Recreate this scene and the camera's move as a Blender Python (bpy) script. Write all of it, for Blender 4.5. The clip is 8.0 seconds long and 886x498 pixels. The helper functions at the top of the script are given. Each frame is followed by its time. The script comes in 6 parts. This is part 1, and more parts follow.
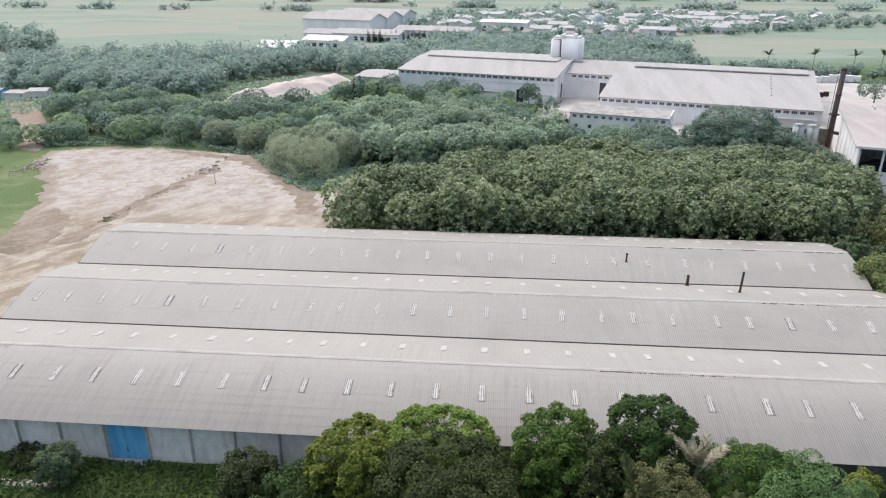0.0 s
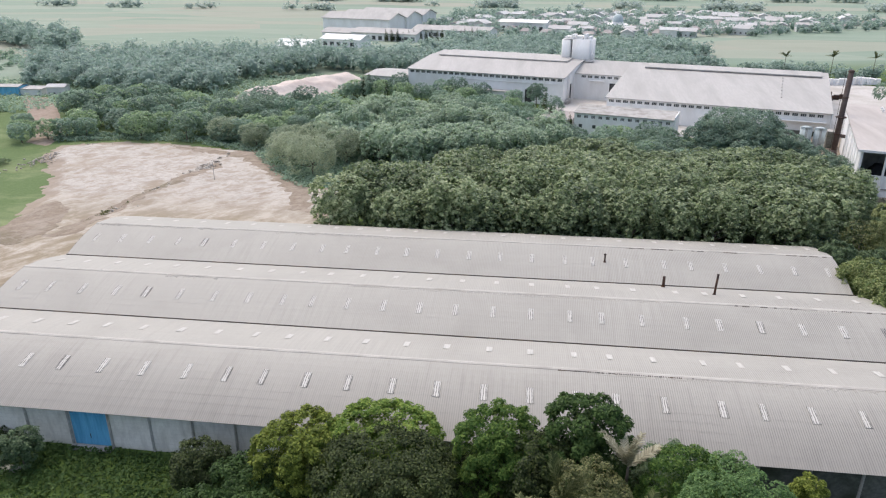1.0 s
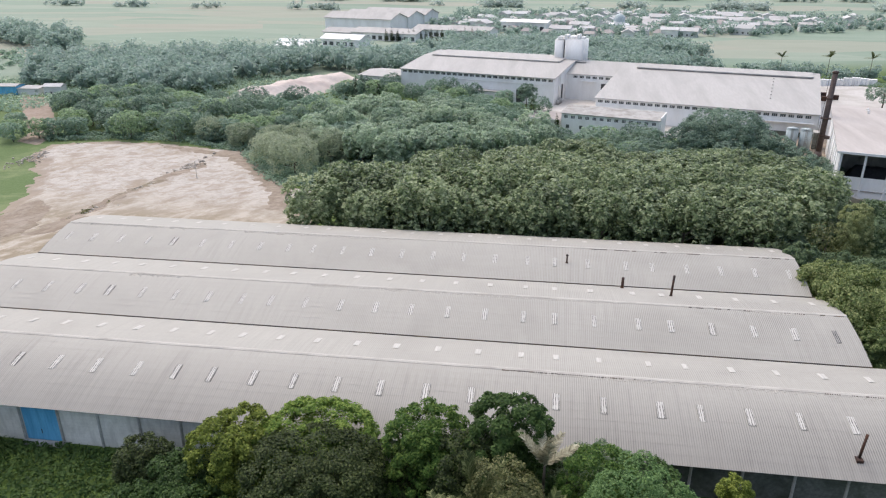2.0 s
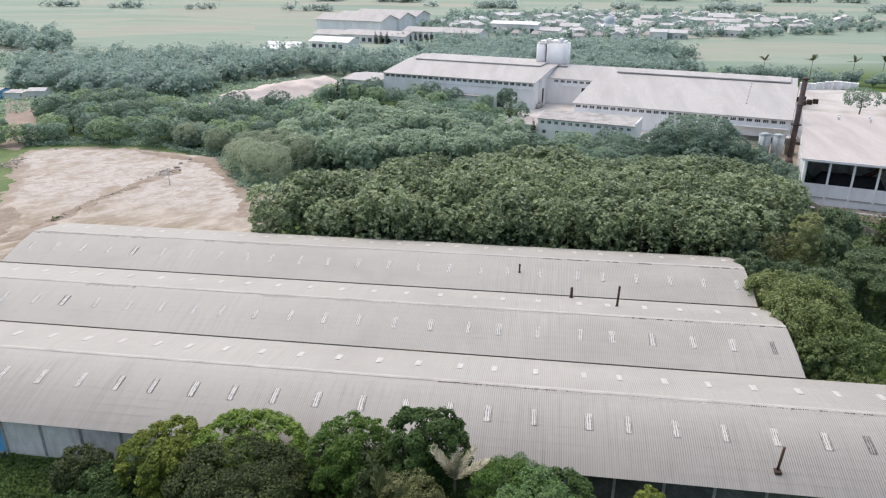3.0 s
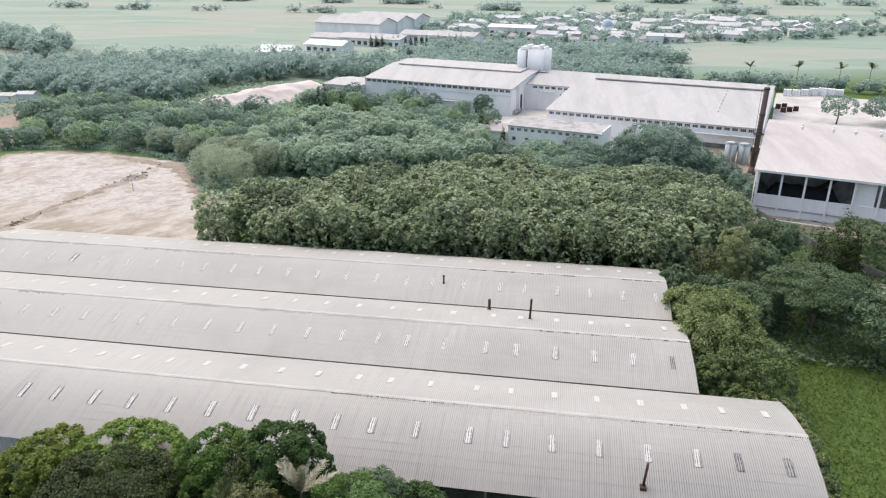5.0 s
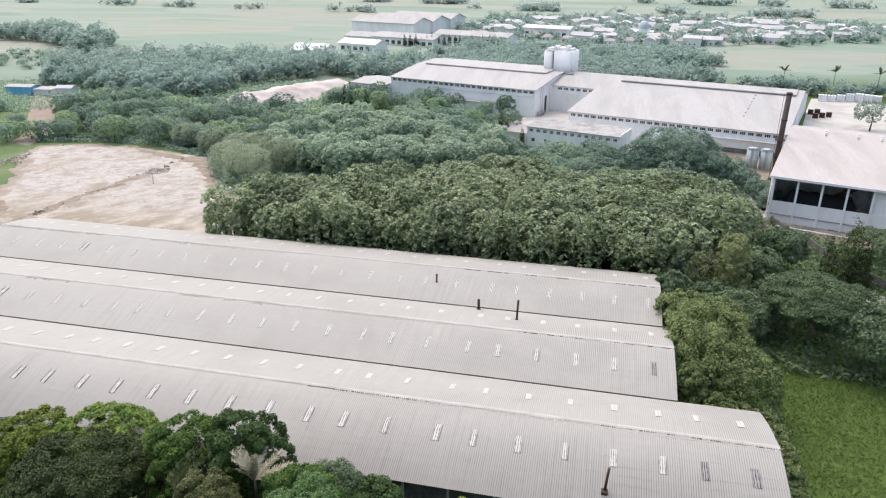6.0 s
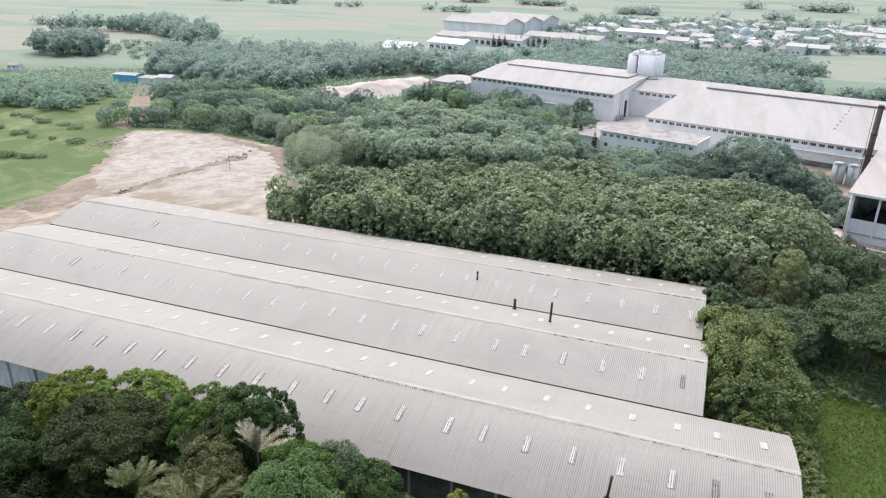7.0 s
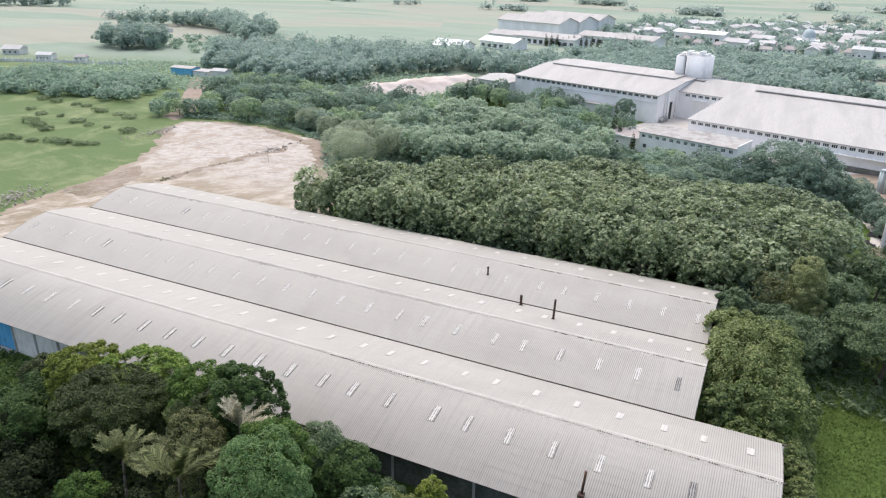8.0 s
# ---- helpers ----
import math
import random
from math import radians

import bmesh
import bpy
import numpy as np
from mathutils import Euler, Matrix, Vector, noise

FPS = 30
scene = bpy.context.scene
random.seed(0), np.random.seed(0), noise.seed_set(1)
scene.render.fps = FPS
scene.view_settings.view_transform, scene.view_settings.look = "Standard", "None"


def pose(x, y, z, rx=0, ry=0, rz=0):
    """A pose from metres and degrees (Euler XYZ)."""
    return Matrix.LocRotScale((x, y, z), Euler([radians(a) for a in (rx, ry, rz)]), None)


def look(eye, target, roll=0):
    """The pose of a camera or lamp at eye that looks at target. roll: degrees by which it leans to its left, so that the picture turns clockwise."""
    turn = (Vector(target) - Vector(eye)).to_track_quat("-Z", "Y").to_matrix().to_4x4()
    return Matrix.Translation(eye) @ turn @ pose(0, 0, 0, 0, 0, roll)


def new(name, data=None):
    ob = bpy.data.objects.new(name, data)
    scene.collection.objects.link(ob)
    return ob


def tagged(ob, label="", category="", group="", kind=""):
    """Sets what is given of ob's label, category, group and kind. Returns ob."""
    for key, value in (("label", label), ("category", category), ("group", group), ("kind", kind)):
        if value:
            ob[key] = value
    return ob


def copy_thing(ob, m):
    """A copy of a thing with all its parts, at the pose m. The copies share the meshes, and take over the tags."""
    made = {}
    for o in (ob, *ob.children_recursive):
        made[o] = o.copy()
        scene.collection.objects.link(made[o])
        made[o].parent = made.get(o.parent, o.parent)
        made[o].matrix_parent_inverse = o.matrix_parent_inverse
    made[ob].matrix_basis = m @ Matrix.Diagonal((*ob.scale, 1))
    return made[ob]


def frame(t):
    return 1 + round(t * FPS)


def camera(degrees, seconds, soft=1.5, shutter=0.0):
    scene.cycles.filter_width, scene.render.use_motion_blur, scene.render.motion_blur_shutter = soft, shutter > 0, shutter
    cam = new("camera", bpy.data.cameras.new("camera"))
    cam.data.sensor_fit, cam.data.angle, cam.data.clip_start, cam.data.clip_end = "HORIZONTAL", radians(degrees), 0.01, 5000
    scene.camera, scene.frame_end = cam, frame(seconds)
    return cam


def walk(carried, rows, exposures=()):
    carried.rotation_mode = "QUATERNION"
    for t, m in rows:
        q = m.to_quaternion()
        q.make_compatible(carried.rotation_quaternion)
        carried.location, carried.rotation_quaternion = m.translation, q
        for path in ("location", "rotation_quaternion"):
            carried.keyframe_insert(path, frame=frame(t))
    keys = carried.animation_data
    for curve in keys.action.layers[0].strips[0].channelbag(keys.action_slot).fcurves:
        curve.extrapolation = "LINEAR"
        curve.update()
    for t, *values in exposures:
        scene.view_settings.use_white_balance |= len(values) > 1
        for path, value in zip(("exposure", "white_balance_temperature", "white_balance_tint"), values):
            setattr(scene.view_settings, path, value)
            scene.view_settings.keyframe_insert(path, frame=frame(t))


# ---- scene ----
cam = camera(64.3, 8.0, soft=1.2)
PATH = [
    (0, (0.941, 0.402, 63.277), (0.78, 2.244, 62.515), -0.1),
    (0.5, (5.639, 0.516, 63.15), (5.443, 2.355, 62.388), -0.1),
    (1, (10.159, 0.613, 63.048), (9.927, 2.448, 62.286), -0.0),
    (1.5, (14.742, 0.762, 63.045), (14.485, 2.592, 62.283), 0.0),
    (3, (28.469, 1.363, 66.221), (28.208, 3.192, 65.455), -0.1),
    (3.5, (33.012, 1.779, 67.161), (32.753, 3.608, 66.395), -0.2),
    (4, (37.417, 2.205, 67.939), (37.149, 4.033, 67.173), -0.2),
    (4.5, (41.757, 2.547, 68.621), (41.468, 4.372, 67.855), -0.1),
    (6, (55.117, 3.721, 69.236), (54.709, 5.522, 68.47), 0.2),
    (6.5, (59.572, 4.343, 69.06), (59.028, 6.108, 68.295), 0.6),
    (7, (64.07, 4.947, 68.973), (63.426, 6.679, 68.207), 0.8),
    (7.5, (68.53, 5.706, 68.89), (67.808, 7.406, 68.122), 1.0),
    (8, (72.955, 6.549, 68.858), (72.168, 8.218, 68.087), 1.0),
]
walk(cam, [(t, look(eye, target, roll)) for t, eye, target, roll in PATH], exposures=[(0, 0.54), (1.5, 0.53), (3.5, 0.56), (4.5, 0.68), (6.5, 0.75), (8, 0.74)])

# ---- light ----
world = bpy.data.worlds.new("world")
scene.world = world
world.use_nodes = True
SUN_EL, SUN_AZ = 61.0, 318.0      # degrees above the horizon; compass direction the light comes from (0 = +y, clockwise)
wn = world.node_tree.nodes
wn.clear()
sky = wn.new("ShaderNodeTexSky")
sky.sky_type, sky.sun_disc = "NISHITA", False
sky.sun_elevation, sky.sun_rotation = radians(SUN_EL), radians(SUN_AZ)
sky.air_density, sky.dust_density, sky.ozone_density, sky.altitude = 0.92, 5.2, 1.0, 100
bg = wn.new("ShaderNodeBackground")
bg.inputs["Strength"].default_value = 0.15
wo = wn.new("ShaderNodeOutputWorld")
world.node_tree.links.new(sky.outputs[0], bg.inputs[0])
world.node_tree.links.new(bg.outputs[0], wo.inputs[0])

sun = new("sun", bpy.data.lights.new("sun", "SUN"))
sun.data.energy, sun.data.angle, sun.data.color = 1.02, radians(140), (0.955, 0.985, 1.035)
_el, _az = radians(SUN_EL), radians(SUN_AZ)
_way = Vector((math.sin(_az) * math.cos(_el), math.cos(_az) * math.cos(_el), math.sin(_el)))
sun.matrix_world = look(_way * 300, (0, 0, 0))


# ---- material helpers ----
def nodes_of(name):
    m = bpy.data.materials.new(name)
    m.use_nodes = True
    t = m.node_tree
    return m, t, t.nodes["Principled BSDF"]


def ramp(t, fac, stops):
    r = t.nodes.new("ShaderNodeValToRGB")
    e = r.color_ramp.elements
    while len(e) < len(stops):
        e.new(0.5)
    for k, (p, c) in enumerate(stops):
        e[k].position, e[k].color = p, (*c, 1)
    t.links.new(fac, r.inputs[0])
    return r.outputs[0]


def coords(t, scale=(1, 1, 1), turn=0.0, kind="Object"):
    c = t.nodes.new("ShaderNodeTexCoord")
    m = t.nodes.new("ShaderNodeMapping")
    m.inputs["Scale"].default_value = scale
    m.inputs["Rotation"].default_value = (0, 0, radians(turn))
    t.links.new(c.outputs[kind], m.inputs[0])
    return m.outputs[0]


def world_coords(t, scale=(1, 1, 1), turn=0.0):
    g = t.nodes.new("ShaderNodeNewGeometry")
    m = t.nodes.new("ShaderNodeMapping")
    m.inputs["Scale"].default_value = scale
    m.inputs["Rotation"].default_value = (0, 0, radians(turn))
    t.links.new(g.outputs["Position"], m.inputs[0])
    return m.outputs[0]


def along(t, turn, stretch):
    """World coordinates drawn out along a direction on the ground (degrees from x)."""
    g = t.nodes.new("ShaderNodeNewGeometry")
    m = t.nodes.new("ShaderNodeMapping")
    m.vector_type = "TEXTURE"
    m.inputs["Scale"].default_value = (stretch, 1, 1)
    m.inputs["Rotation"].default_value = (0, 0, radians(turn))
    t.links.new(g.outputs["Position"], m.inputs[0])
    return m.outputs[0]


def noise_tex(t, vec, scale, detail=5.0, rough=0.6, distort=0.0):
    n = t.nodes.new("ShaderNodeTexNoise")
    n.inputs["Scale"].default_value, n.inputs["Detail"].default_value = scale, detail
    n.inputs["Roughness"].default_value, n.inputs["Distortion"].default_value = rough, distort
    t.links.new(vec, n.inputs["Vector"])
    return n.outputs[0]


def mix(t, fac, a, b, mode="MIX"):
    m = t.nodes.new("ShaderNodeMix")
    m.data_type, m.blend_type = "RGBA", mode
    for sock, v in ((m.inputs[0], fac), (m.inputs[6], a), (m.inputs[7], b)):
        if isinstance(v, (int, float)):
            sock.default_value = v
        elif isinstance(v, tuple):
            sock.default_value = (*v, 1)
        else:
            t.links.new(v, sock)
    return m.outputs[2]


def maths(t, op, a, b=0.0):
    m = t.nodes.new("ShaderNodeMath")
    m.operation = op
    for sock, v in ((m.inputs[0], a), (m.inputs[1], b)):
        if isinstance(v, (int, float)):
            sock.default_value = v
        else:
            t.links.new(v, sock)
    return m.outputs[0]


def bump(t, bsdf, height, strength=0.3, dist=0.1):
    b = t.nodes.new("ShaderNodeBump")
    b.inputs["Strength"].default_value, b.inputs["Distance"].default_value = strength, dist
    t.links.new(height, b.inputs["Height"])
    t.links.new(b.outputs[0], bsdf.inputs["Normal"])


def surface(name, a, b, c, fine=6.0, coarse=0.25, rough=0.85, metal=0.0, rel=0.25, dist=0.03, stretch=(1, 1, 1), turn=0.0, spec=0.3):
    """A worn surface: two colours by fine grain, a third by coarse stains, with relief."""
    m, t, p = nodes_of(name)
    v = world_coords(t, stretch, turn)
    f = noise_tex(t, v, fine, 6)
    g = noise_tex(t, v, coarse, 6, 0.65, 0.4)
    col = ramp(t, f, [(0.3, a), (0.7, b)])
    fac = ramp(t, g, [(0.42, (0, 0, 0)), (0.68, (1, 1, 1))])
    t.links.new(mix(t, fac, col, c), p.inputs["Base Color"])
    p.inputs["Roughness"].default_value, p.inputs["Metallic"].default_value = rough, metal
    p.inputs["Specular IOR Level"].default_value = spec
    bump(t, p, f, rel, dist)
    return m


def leafy(name, dark, mid, light, rough=0.5, sheen=0.0, thin=0.25, spec=0.4, steps=(0.12, 0.52, 0.95)):
    """Foliage: each leaf has its own tone, each tree a slight shift, and light comes through the blades."""
    m, t, p = nodes_of(name)
    g = t.nodes.new("ShaderNodeNewGeometry")
    o = t.nodes.new("ShaderNodeObjectInfo")
    big = noise_tex(t, world_coords(t), 0.16, 3)
    s = maths(t, "ADD", maths(t, "MULTIPLY", g.outputs["Random Per Island"], 0.62), maths(t, "MULTIPLY", big, 0.42))
    s = maths(t, "ADD", s, maths(t, "MULTIPLY", maths(t, "SUBTRACT", o.outputs["Random"], 0.5), 0.24))
    col = ramp(t, s, list(zip(steps, (dark, mid, light))))
    t.links.new(col, p.inputs["Base Color"])
    p.inputs["Roughness"].default_value = rough
    p.inputs["Specular IOR Level"].default_value = spec
    # on distant foliage the sheen stands in for haze
    p.inputs["Sheen Weight"].default_value = sheen
    p.inputs["Sheen Roughness"].default_value = 0.6
    p.inputs["Sheen Tint"].default_value = (0.9, 1.0, 0.98, 1)
    tr = t.nodes.new("ShaderNodeBsdfTranslucent")
    t.links.new(col, tr.inputs[0])
    ms = t.nodes.new("ShaderNodeMixShader")
    ms.inputs[0].default_value = thin
    t.links.new(p.outputs[0], ms.inputs[1])
    t.links.new(tr.outputs[0], ms.inputs[2])
    t.links.new(ms.outputs[0], t.nodes["Material Output"].inputs[0])
    return m


def roofing(name, a, b, stain):
    """Weathered fibre-cement sheets: each sheet its own tone, rain streaks down the slope, sooty runs, lichen, painted
    shade.
    """
    m, t, p = nodes_of(name)
    g = t.nodes.new("ShaderNodeNewGeometry")
    o = t.nodes.new("ShaderNodeObjectInfo")
    r = maths(t, "FRACT", maths(t, "ADD", g.outputs["Random Per Island"], o.outputs["Random"]))
    v = world_coords(t, (1, 1, 1))
    vs = world_coords(t, (2.2, 0.09, 0.09))
    streak = noise_tex(t, vs, 1.0, 5, 0.6)
    blot = noise_tex(t, v, 0.05, 5, 0.6, 0.6)
    grain = noise_tex(t, v, 3.0, 6, 0.7)
    s = maths(t, "ADD", maths(t, "MULTIPLY", r, 0.02), maths(t, "MULTIPLY", streak, 0.52))
    s = maths(t, "ADD", s, maths(t, "MULTIPLY", grain, 0.36))
    col = ramp(t, s, [(0.3, a), (0.68, b)])
    fac = ramp(t, maths(t, "ADD", maths(t, "MULTIPLY", blot, 0.62), maths(t, "MULTIPLY", streak, 0.38)), [(0.5, (0, 0, 0)), (0.72, (0.75, 0.75, 0.75))])
    # dirt and painted shade darken the troughs of the corrugation, more in some places than in others
    wv = t.nodes.new("ShaderNodeTexWave")
    wv.wave_type, wv.bands_direction, wv.wave_profile = "BANDS", "X", "SIN"
    wv.inputs["Scale"].default_value, wv.inputs["Distortion"].default_value = math.pi / 10 / 0.3, 0.0
    mp = world_coords(t)
    mp.node.inputs["Location"].default_value = (83.0 + 0.15, 0, 0)
    t.links.new(mp, wv.inputs["Vector"])
    trough = ramp(t, wv.outputs[0], [(0.5, (0, 0, 0)), (1.0, (1, 1, 1))])
    patch = ramp(t, noise_tex(t, world_coords(t, (0.5, 1, 1)), 0.12, 4), [(0.35, (0.08, 0.08, 0.08)), (0.65, (0.42, 0.42, 0.42))])
    col = mix(t, fac, col, stain)
    # trough darkening grows eastward: dirt plus a painted falloff of brightness
    east = t.nodes.new("ShaderNodeMapRange")
    east.inputs["From Min"].default_value, east.inputs["From Max"].default_value = -20, 60
    east.inputs["To Min"].default_value, east.inputs["To Max"].default_value = 0.3, 1.4
    sx = t.nodes.new("ShaderNodeSeparateXYZ")
    t.links.new(v, sx.inputs[0])
    t.links.new(sx.outputs[0], east.inputs["Value"])
    patch = maths(t, "MULTIPLY", patch, east.outputs[0])
    # lichen and sooty grime along the front, broken by pale runs, plus painted shade down the slope
    soot_shade = maths(t, "ADD", sx.outputs[1], maths(t, "ADD", maths(t, "MULTIPLY", streak, -15.0), maths(t, "MULTIPLY", sx.outputs[0], 0.006)))
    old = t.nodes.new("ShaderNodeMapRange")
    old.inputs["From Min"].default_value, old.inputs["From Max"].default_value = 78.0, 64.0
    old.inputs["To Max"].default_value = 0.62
    t.links.new(soot_shade, old.inputs["Value"])
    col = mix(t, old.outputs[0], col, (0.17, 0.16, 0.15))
    dirt_and_shade = mix(t, maths(t, "MULTIPLY", trough, maths(t, "ADD", patch, maths(t, "MULTIPLY", old.outputs[0], 0.4))), col, (0.1, 0.095, 0.088))
    t.links.new(dirt_and_shade, p.inputs["Base Color"])
    p.inputs["Roughness"].default_value = 0.65
    p.inputs["Specular IOR Level"].default_value = 0.4
    bump(t, p, grain, 0.2, 0.02)
    return m


def ribbed(name, clean, grime):
    """Old translucent sheet: dirt lies in the corrugations and washes off unevenly."""
    m, t, p = nodes_of(name)
    w = t.nodes.new("ShaderNodeTexWave")
    w.wave_type, w.bands_direction = "BANDS", "X"
    w.inputs["Scale"].default_value, w.inputs["Distortion"].default_value = 1.05, 2.2
    t.links.new(coords(t), w.inputs["Vector"])
    n = noise_tex(t, world_coords(t), 1.6, 5)
    s = maths(t, "ADD", maths(t, "MULTIPLY", w.outputs[0], 0.5), maths(t, "MULTIPLY", n, 0.7))
    t.links.new(ramp(t, s, [(0.36, grime), (0.58, clean)]), p.inputs["Base Color"])
    p.inputs["Roughness"].default_value = 0.75
    return m


def blockwork(name, a, b, stain):
    """Thinly plastered blockwork: the courses show through, with rain stains below the eaves."""
    m, t, p = nodes_of(name)
    g = t.nodes.new("ShaderNodeNewGeometry")
    sep = t.nodes.new("ShaderNodeSeparateXYZ")
    com = t.nodes.new("ShaderNodeCombineXYZ")
    t.links.new(g.outputs["Position"], sep.inputs[0])
    t.links.new(maths(t, "ADD", sep.outputs[0], sep.outputs[1]), com.inputs[0])
    t.links.new(sep.outputs[2], com.inputs[1])
    br = t.nodes.new("ShaderNodeTexBrick")
    for key, value in (("Scale", 1.0), ("Mortar Size", 0.018), ("Mortar Smooth", 0.4), ("Brick Width", 1.2), ("Row Height", 0.6)):
        br.inputs[key].default_value = value
    br.inputs["Color1"].default_value, br.inputs["Color2"].default_value, br.inputs["Mortar"].default_value = (*a, 1), (*b, 1), (*stain, 1)
    t.links.new(com.outputs[0], br.inputs["Vector"])
    n = noise_tex(t, world_coords(t, (1, 1, 0.35)), 0.5, 7, 0.65, 0.4)
    f = noise_tex(t, world_coords(t), 3.0, 6)
    col = mix(t, 0.5, ramp(t, f, [(0.3, a), (0.7, b)]), br.outputs["Color"])
    t.links.new(mix(t, ramp(t, n, [(0.45, (0, 0, 0)), (0.68, (0.9, 0.9, 0.9))]), col, stain), p.inputs["Base Color"])
    p.inputs["Roughness"].default_value = 0.9
    bump(t, p, f, 0.2, 0.02)
    return m


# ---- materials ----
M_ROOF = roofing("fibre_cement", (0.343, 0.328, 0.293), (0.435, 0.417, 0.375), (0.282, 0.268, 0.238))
M_ROOF_CAP = surface("ridge_cement", (0.41, 0.39, 0.352), (0.52, 0.495, 0.455), (0.36, 0.34, 0.305), 4, 0.2)

M_SKYL = ribbed("fibreglass", (0.55, 0.535, 0.5), (0.14, 0.135, 0.125))
M_SKYL_B = surface("pale_fibreglass", (0.47, 0.455, 0.42), (0.6, 0.585, 0.55), (0.44, 0.43, 0.4), 2.4, 0.8, 0.75, stretch=(4, 0.25, 0.25))
M_SKYL_OLD = ribbed("grimy_fibreglass", (0.3, 0.29, 0.275), (0.025, 0.025, 0.025))
M_KERB = surface("kerb_steel", (0.09, 0.085, 0.08), (0.24, 0.23, 0.215), (0.4, 0.38, 0.35), 1.2, 0.6, 0.7)
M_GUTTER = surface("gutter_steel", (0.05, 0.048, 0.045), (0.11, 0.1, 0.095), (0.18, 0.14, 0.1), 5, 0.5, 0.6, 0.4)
M_WALL = blockwork("grey_plaster", (0.75, 0.72, 0.65), (0.86, 0.83, 0.76), (0.54, 0.515, 0.455))
M_PIER = surface("pale_pier", (0.5, 0.48, 0.44), (0.64, 0.62, 0.58), (0.34, 0.32, 0.28), 3, 0.5)
M_CONC = surface("concrete", (0.36, 0.35, 0.33), (0.48, 0.46, 0.44), (0.25, 0.235, 0.21), 3, 0.3)
M_BLUE = surface("blue_paint", (0.14, 0.47, 0.72), (0.2, 0.56, 0.8), (0.1, 0.36, 0.6), 1.5, 0.4, 0.45, rel=0.1, stretch=(3, 1, 0.4))
M_RUST = surface("sooty_rust", (0.03, 0.022, 0.02), (0.07, 0.05, 0.045), (0.13, 0.065, 0.04), 3, 0.6, 0.75, 0.3)
M_CHIM = surface("brown_steel", (0.1, 0.075, 0.068), (0.16, 0.125, 0.115), (0.07, 0.05, 0.045), 1.2, 0.2, 0.7, 0.2)
M_WHITE = surface("white_render", (0.83, 0.825, 0.81), (0.89, 0.885, 0.87), (0.74, 0.725, 0.7), 1.2, 0.12, stretch=(1, 1, 0.4))
M_PALE = surface("pale_factory_roof", (0.405, 0.39, 0.37), (0.47, 0.455, 0.433), (0.36, 0.346, 0.328), 0.8, 0.06, 0.7, stretch=(2.0, 0.3, 1), turn=-16.8)
M_SHEDROOF = surface("brownish_sheet_roof", (0.43, 0.395, 0.365), (0.5, 0.46, 0.43), (0.38, 0.34, 0.315), 1.0, 0.08, 0.7, stretch=(2.0, 0.3, 1), turn=-16.8)
M_GLASS = surface("window_glass", (0.03, 0.034, 0.036), (0.07, 0.075, 0.08), (0.12, 0.13, 0.13), 0.8, 0.3, 0.15, rel=0.02, spec=0.5)
# dark colour that paints in unlit interiors and gaps on closed shapes
M_PAINTED_DARK = surface("painted_dark_interior", (0.03, 0.03, 0.03), (0.06, 0.06, 0.06), (0.1, 0.1, 0.1), 1, 0.2)
M_COAL = surface("coal", (0.012, 0.012, 0.014), (0.03, 0.03, 0.034), (0.02, 0.02, 0.022), 2, 0.3, 0.9, rel=0.6, dist=0.3)
M_TANK = surface("tank_steel", (0.42, 0.5, 0.52), (0.55, 0.62, 0.64), (0.32, 0.36, 0.36), 2, 0.5, 0.6, 0.0, stretch=(3, 3, 0.3))
M_YARD = surface("yard_concrete", (0.46, 0.44, 0.41), (0.58, 0.55, 0.52), (0.38, 0.35, 0.31), 0.9, 0.07)
# clay tiles, greyed and lightened to put the village's haze into the colour
M_TERRA = surface("haze_greyed_tiles", (0.36, 0.32, 0.3), (0.46, 0.41, 0.385), (0.4, 0.37, 0.35), 1, 0.1)
M_VILL = surface("village_plaster", (0.68, 0.68, 0.66), (0.8, 0.8, 0.78), (0.56, 0.56, 0.54), 1, 0.1)
M_VROOF = surface("village_sheet_roof", (0.48, 0.48, 0.47), (0.64, 0.64, 0.63), (0.46, 0.43, 0.41), 1, 0.02)
M_TRUNK = surface("bark", (0.11, 0.085, 0.065), (0.2, 0.165, 0.13), (0.08, 0.07, 0.06), 4, 0.5, rel=0.6, dist=0.05, stretch=(1, 1, 0.25))
M_PAVE = surface("kerb_concrete", (0.38, 0.37, 0.34), (0.5, 0.48, 0.45), (0.24, 0.24, 0.18), 3, 0.4)
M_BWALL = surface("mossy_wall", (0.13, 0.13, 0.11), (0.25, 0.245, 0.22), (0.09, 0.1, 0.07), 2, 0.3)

L_TEAK = leafy("teak_leaf", (0.075, 0.115, 0.045), (0.21, 0.285, 0.12), (0.5, 0.56, 0.33), 0.4, 0.2, 0.5, steps=(0.25, 0.5, 0.82))
# same teak for the far grove, its leaf colour paled in place of haze
L_TEAK_HAZE = leafy("haze_paled_teak_leaf", (0.18, 0.26, 0.175), (0.35, 0.46, 0.3), (0.57, 0.66, 0.47), 0.45, 0.6, 0.55, steps=(0.22, 0.5, 0.85))
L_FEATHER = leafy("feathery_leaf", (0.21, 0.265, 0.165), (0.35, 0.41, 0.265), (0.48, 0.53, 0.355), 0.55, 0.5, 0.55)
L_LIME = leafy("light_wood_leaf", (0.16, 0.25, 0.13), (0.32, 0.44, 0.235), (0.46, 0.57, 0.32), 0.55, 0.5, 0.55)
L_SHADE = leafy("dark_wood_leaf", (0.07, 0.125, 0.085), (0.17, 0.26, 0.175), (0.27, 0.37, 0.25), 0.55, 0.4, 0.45)
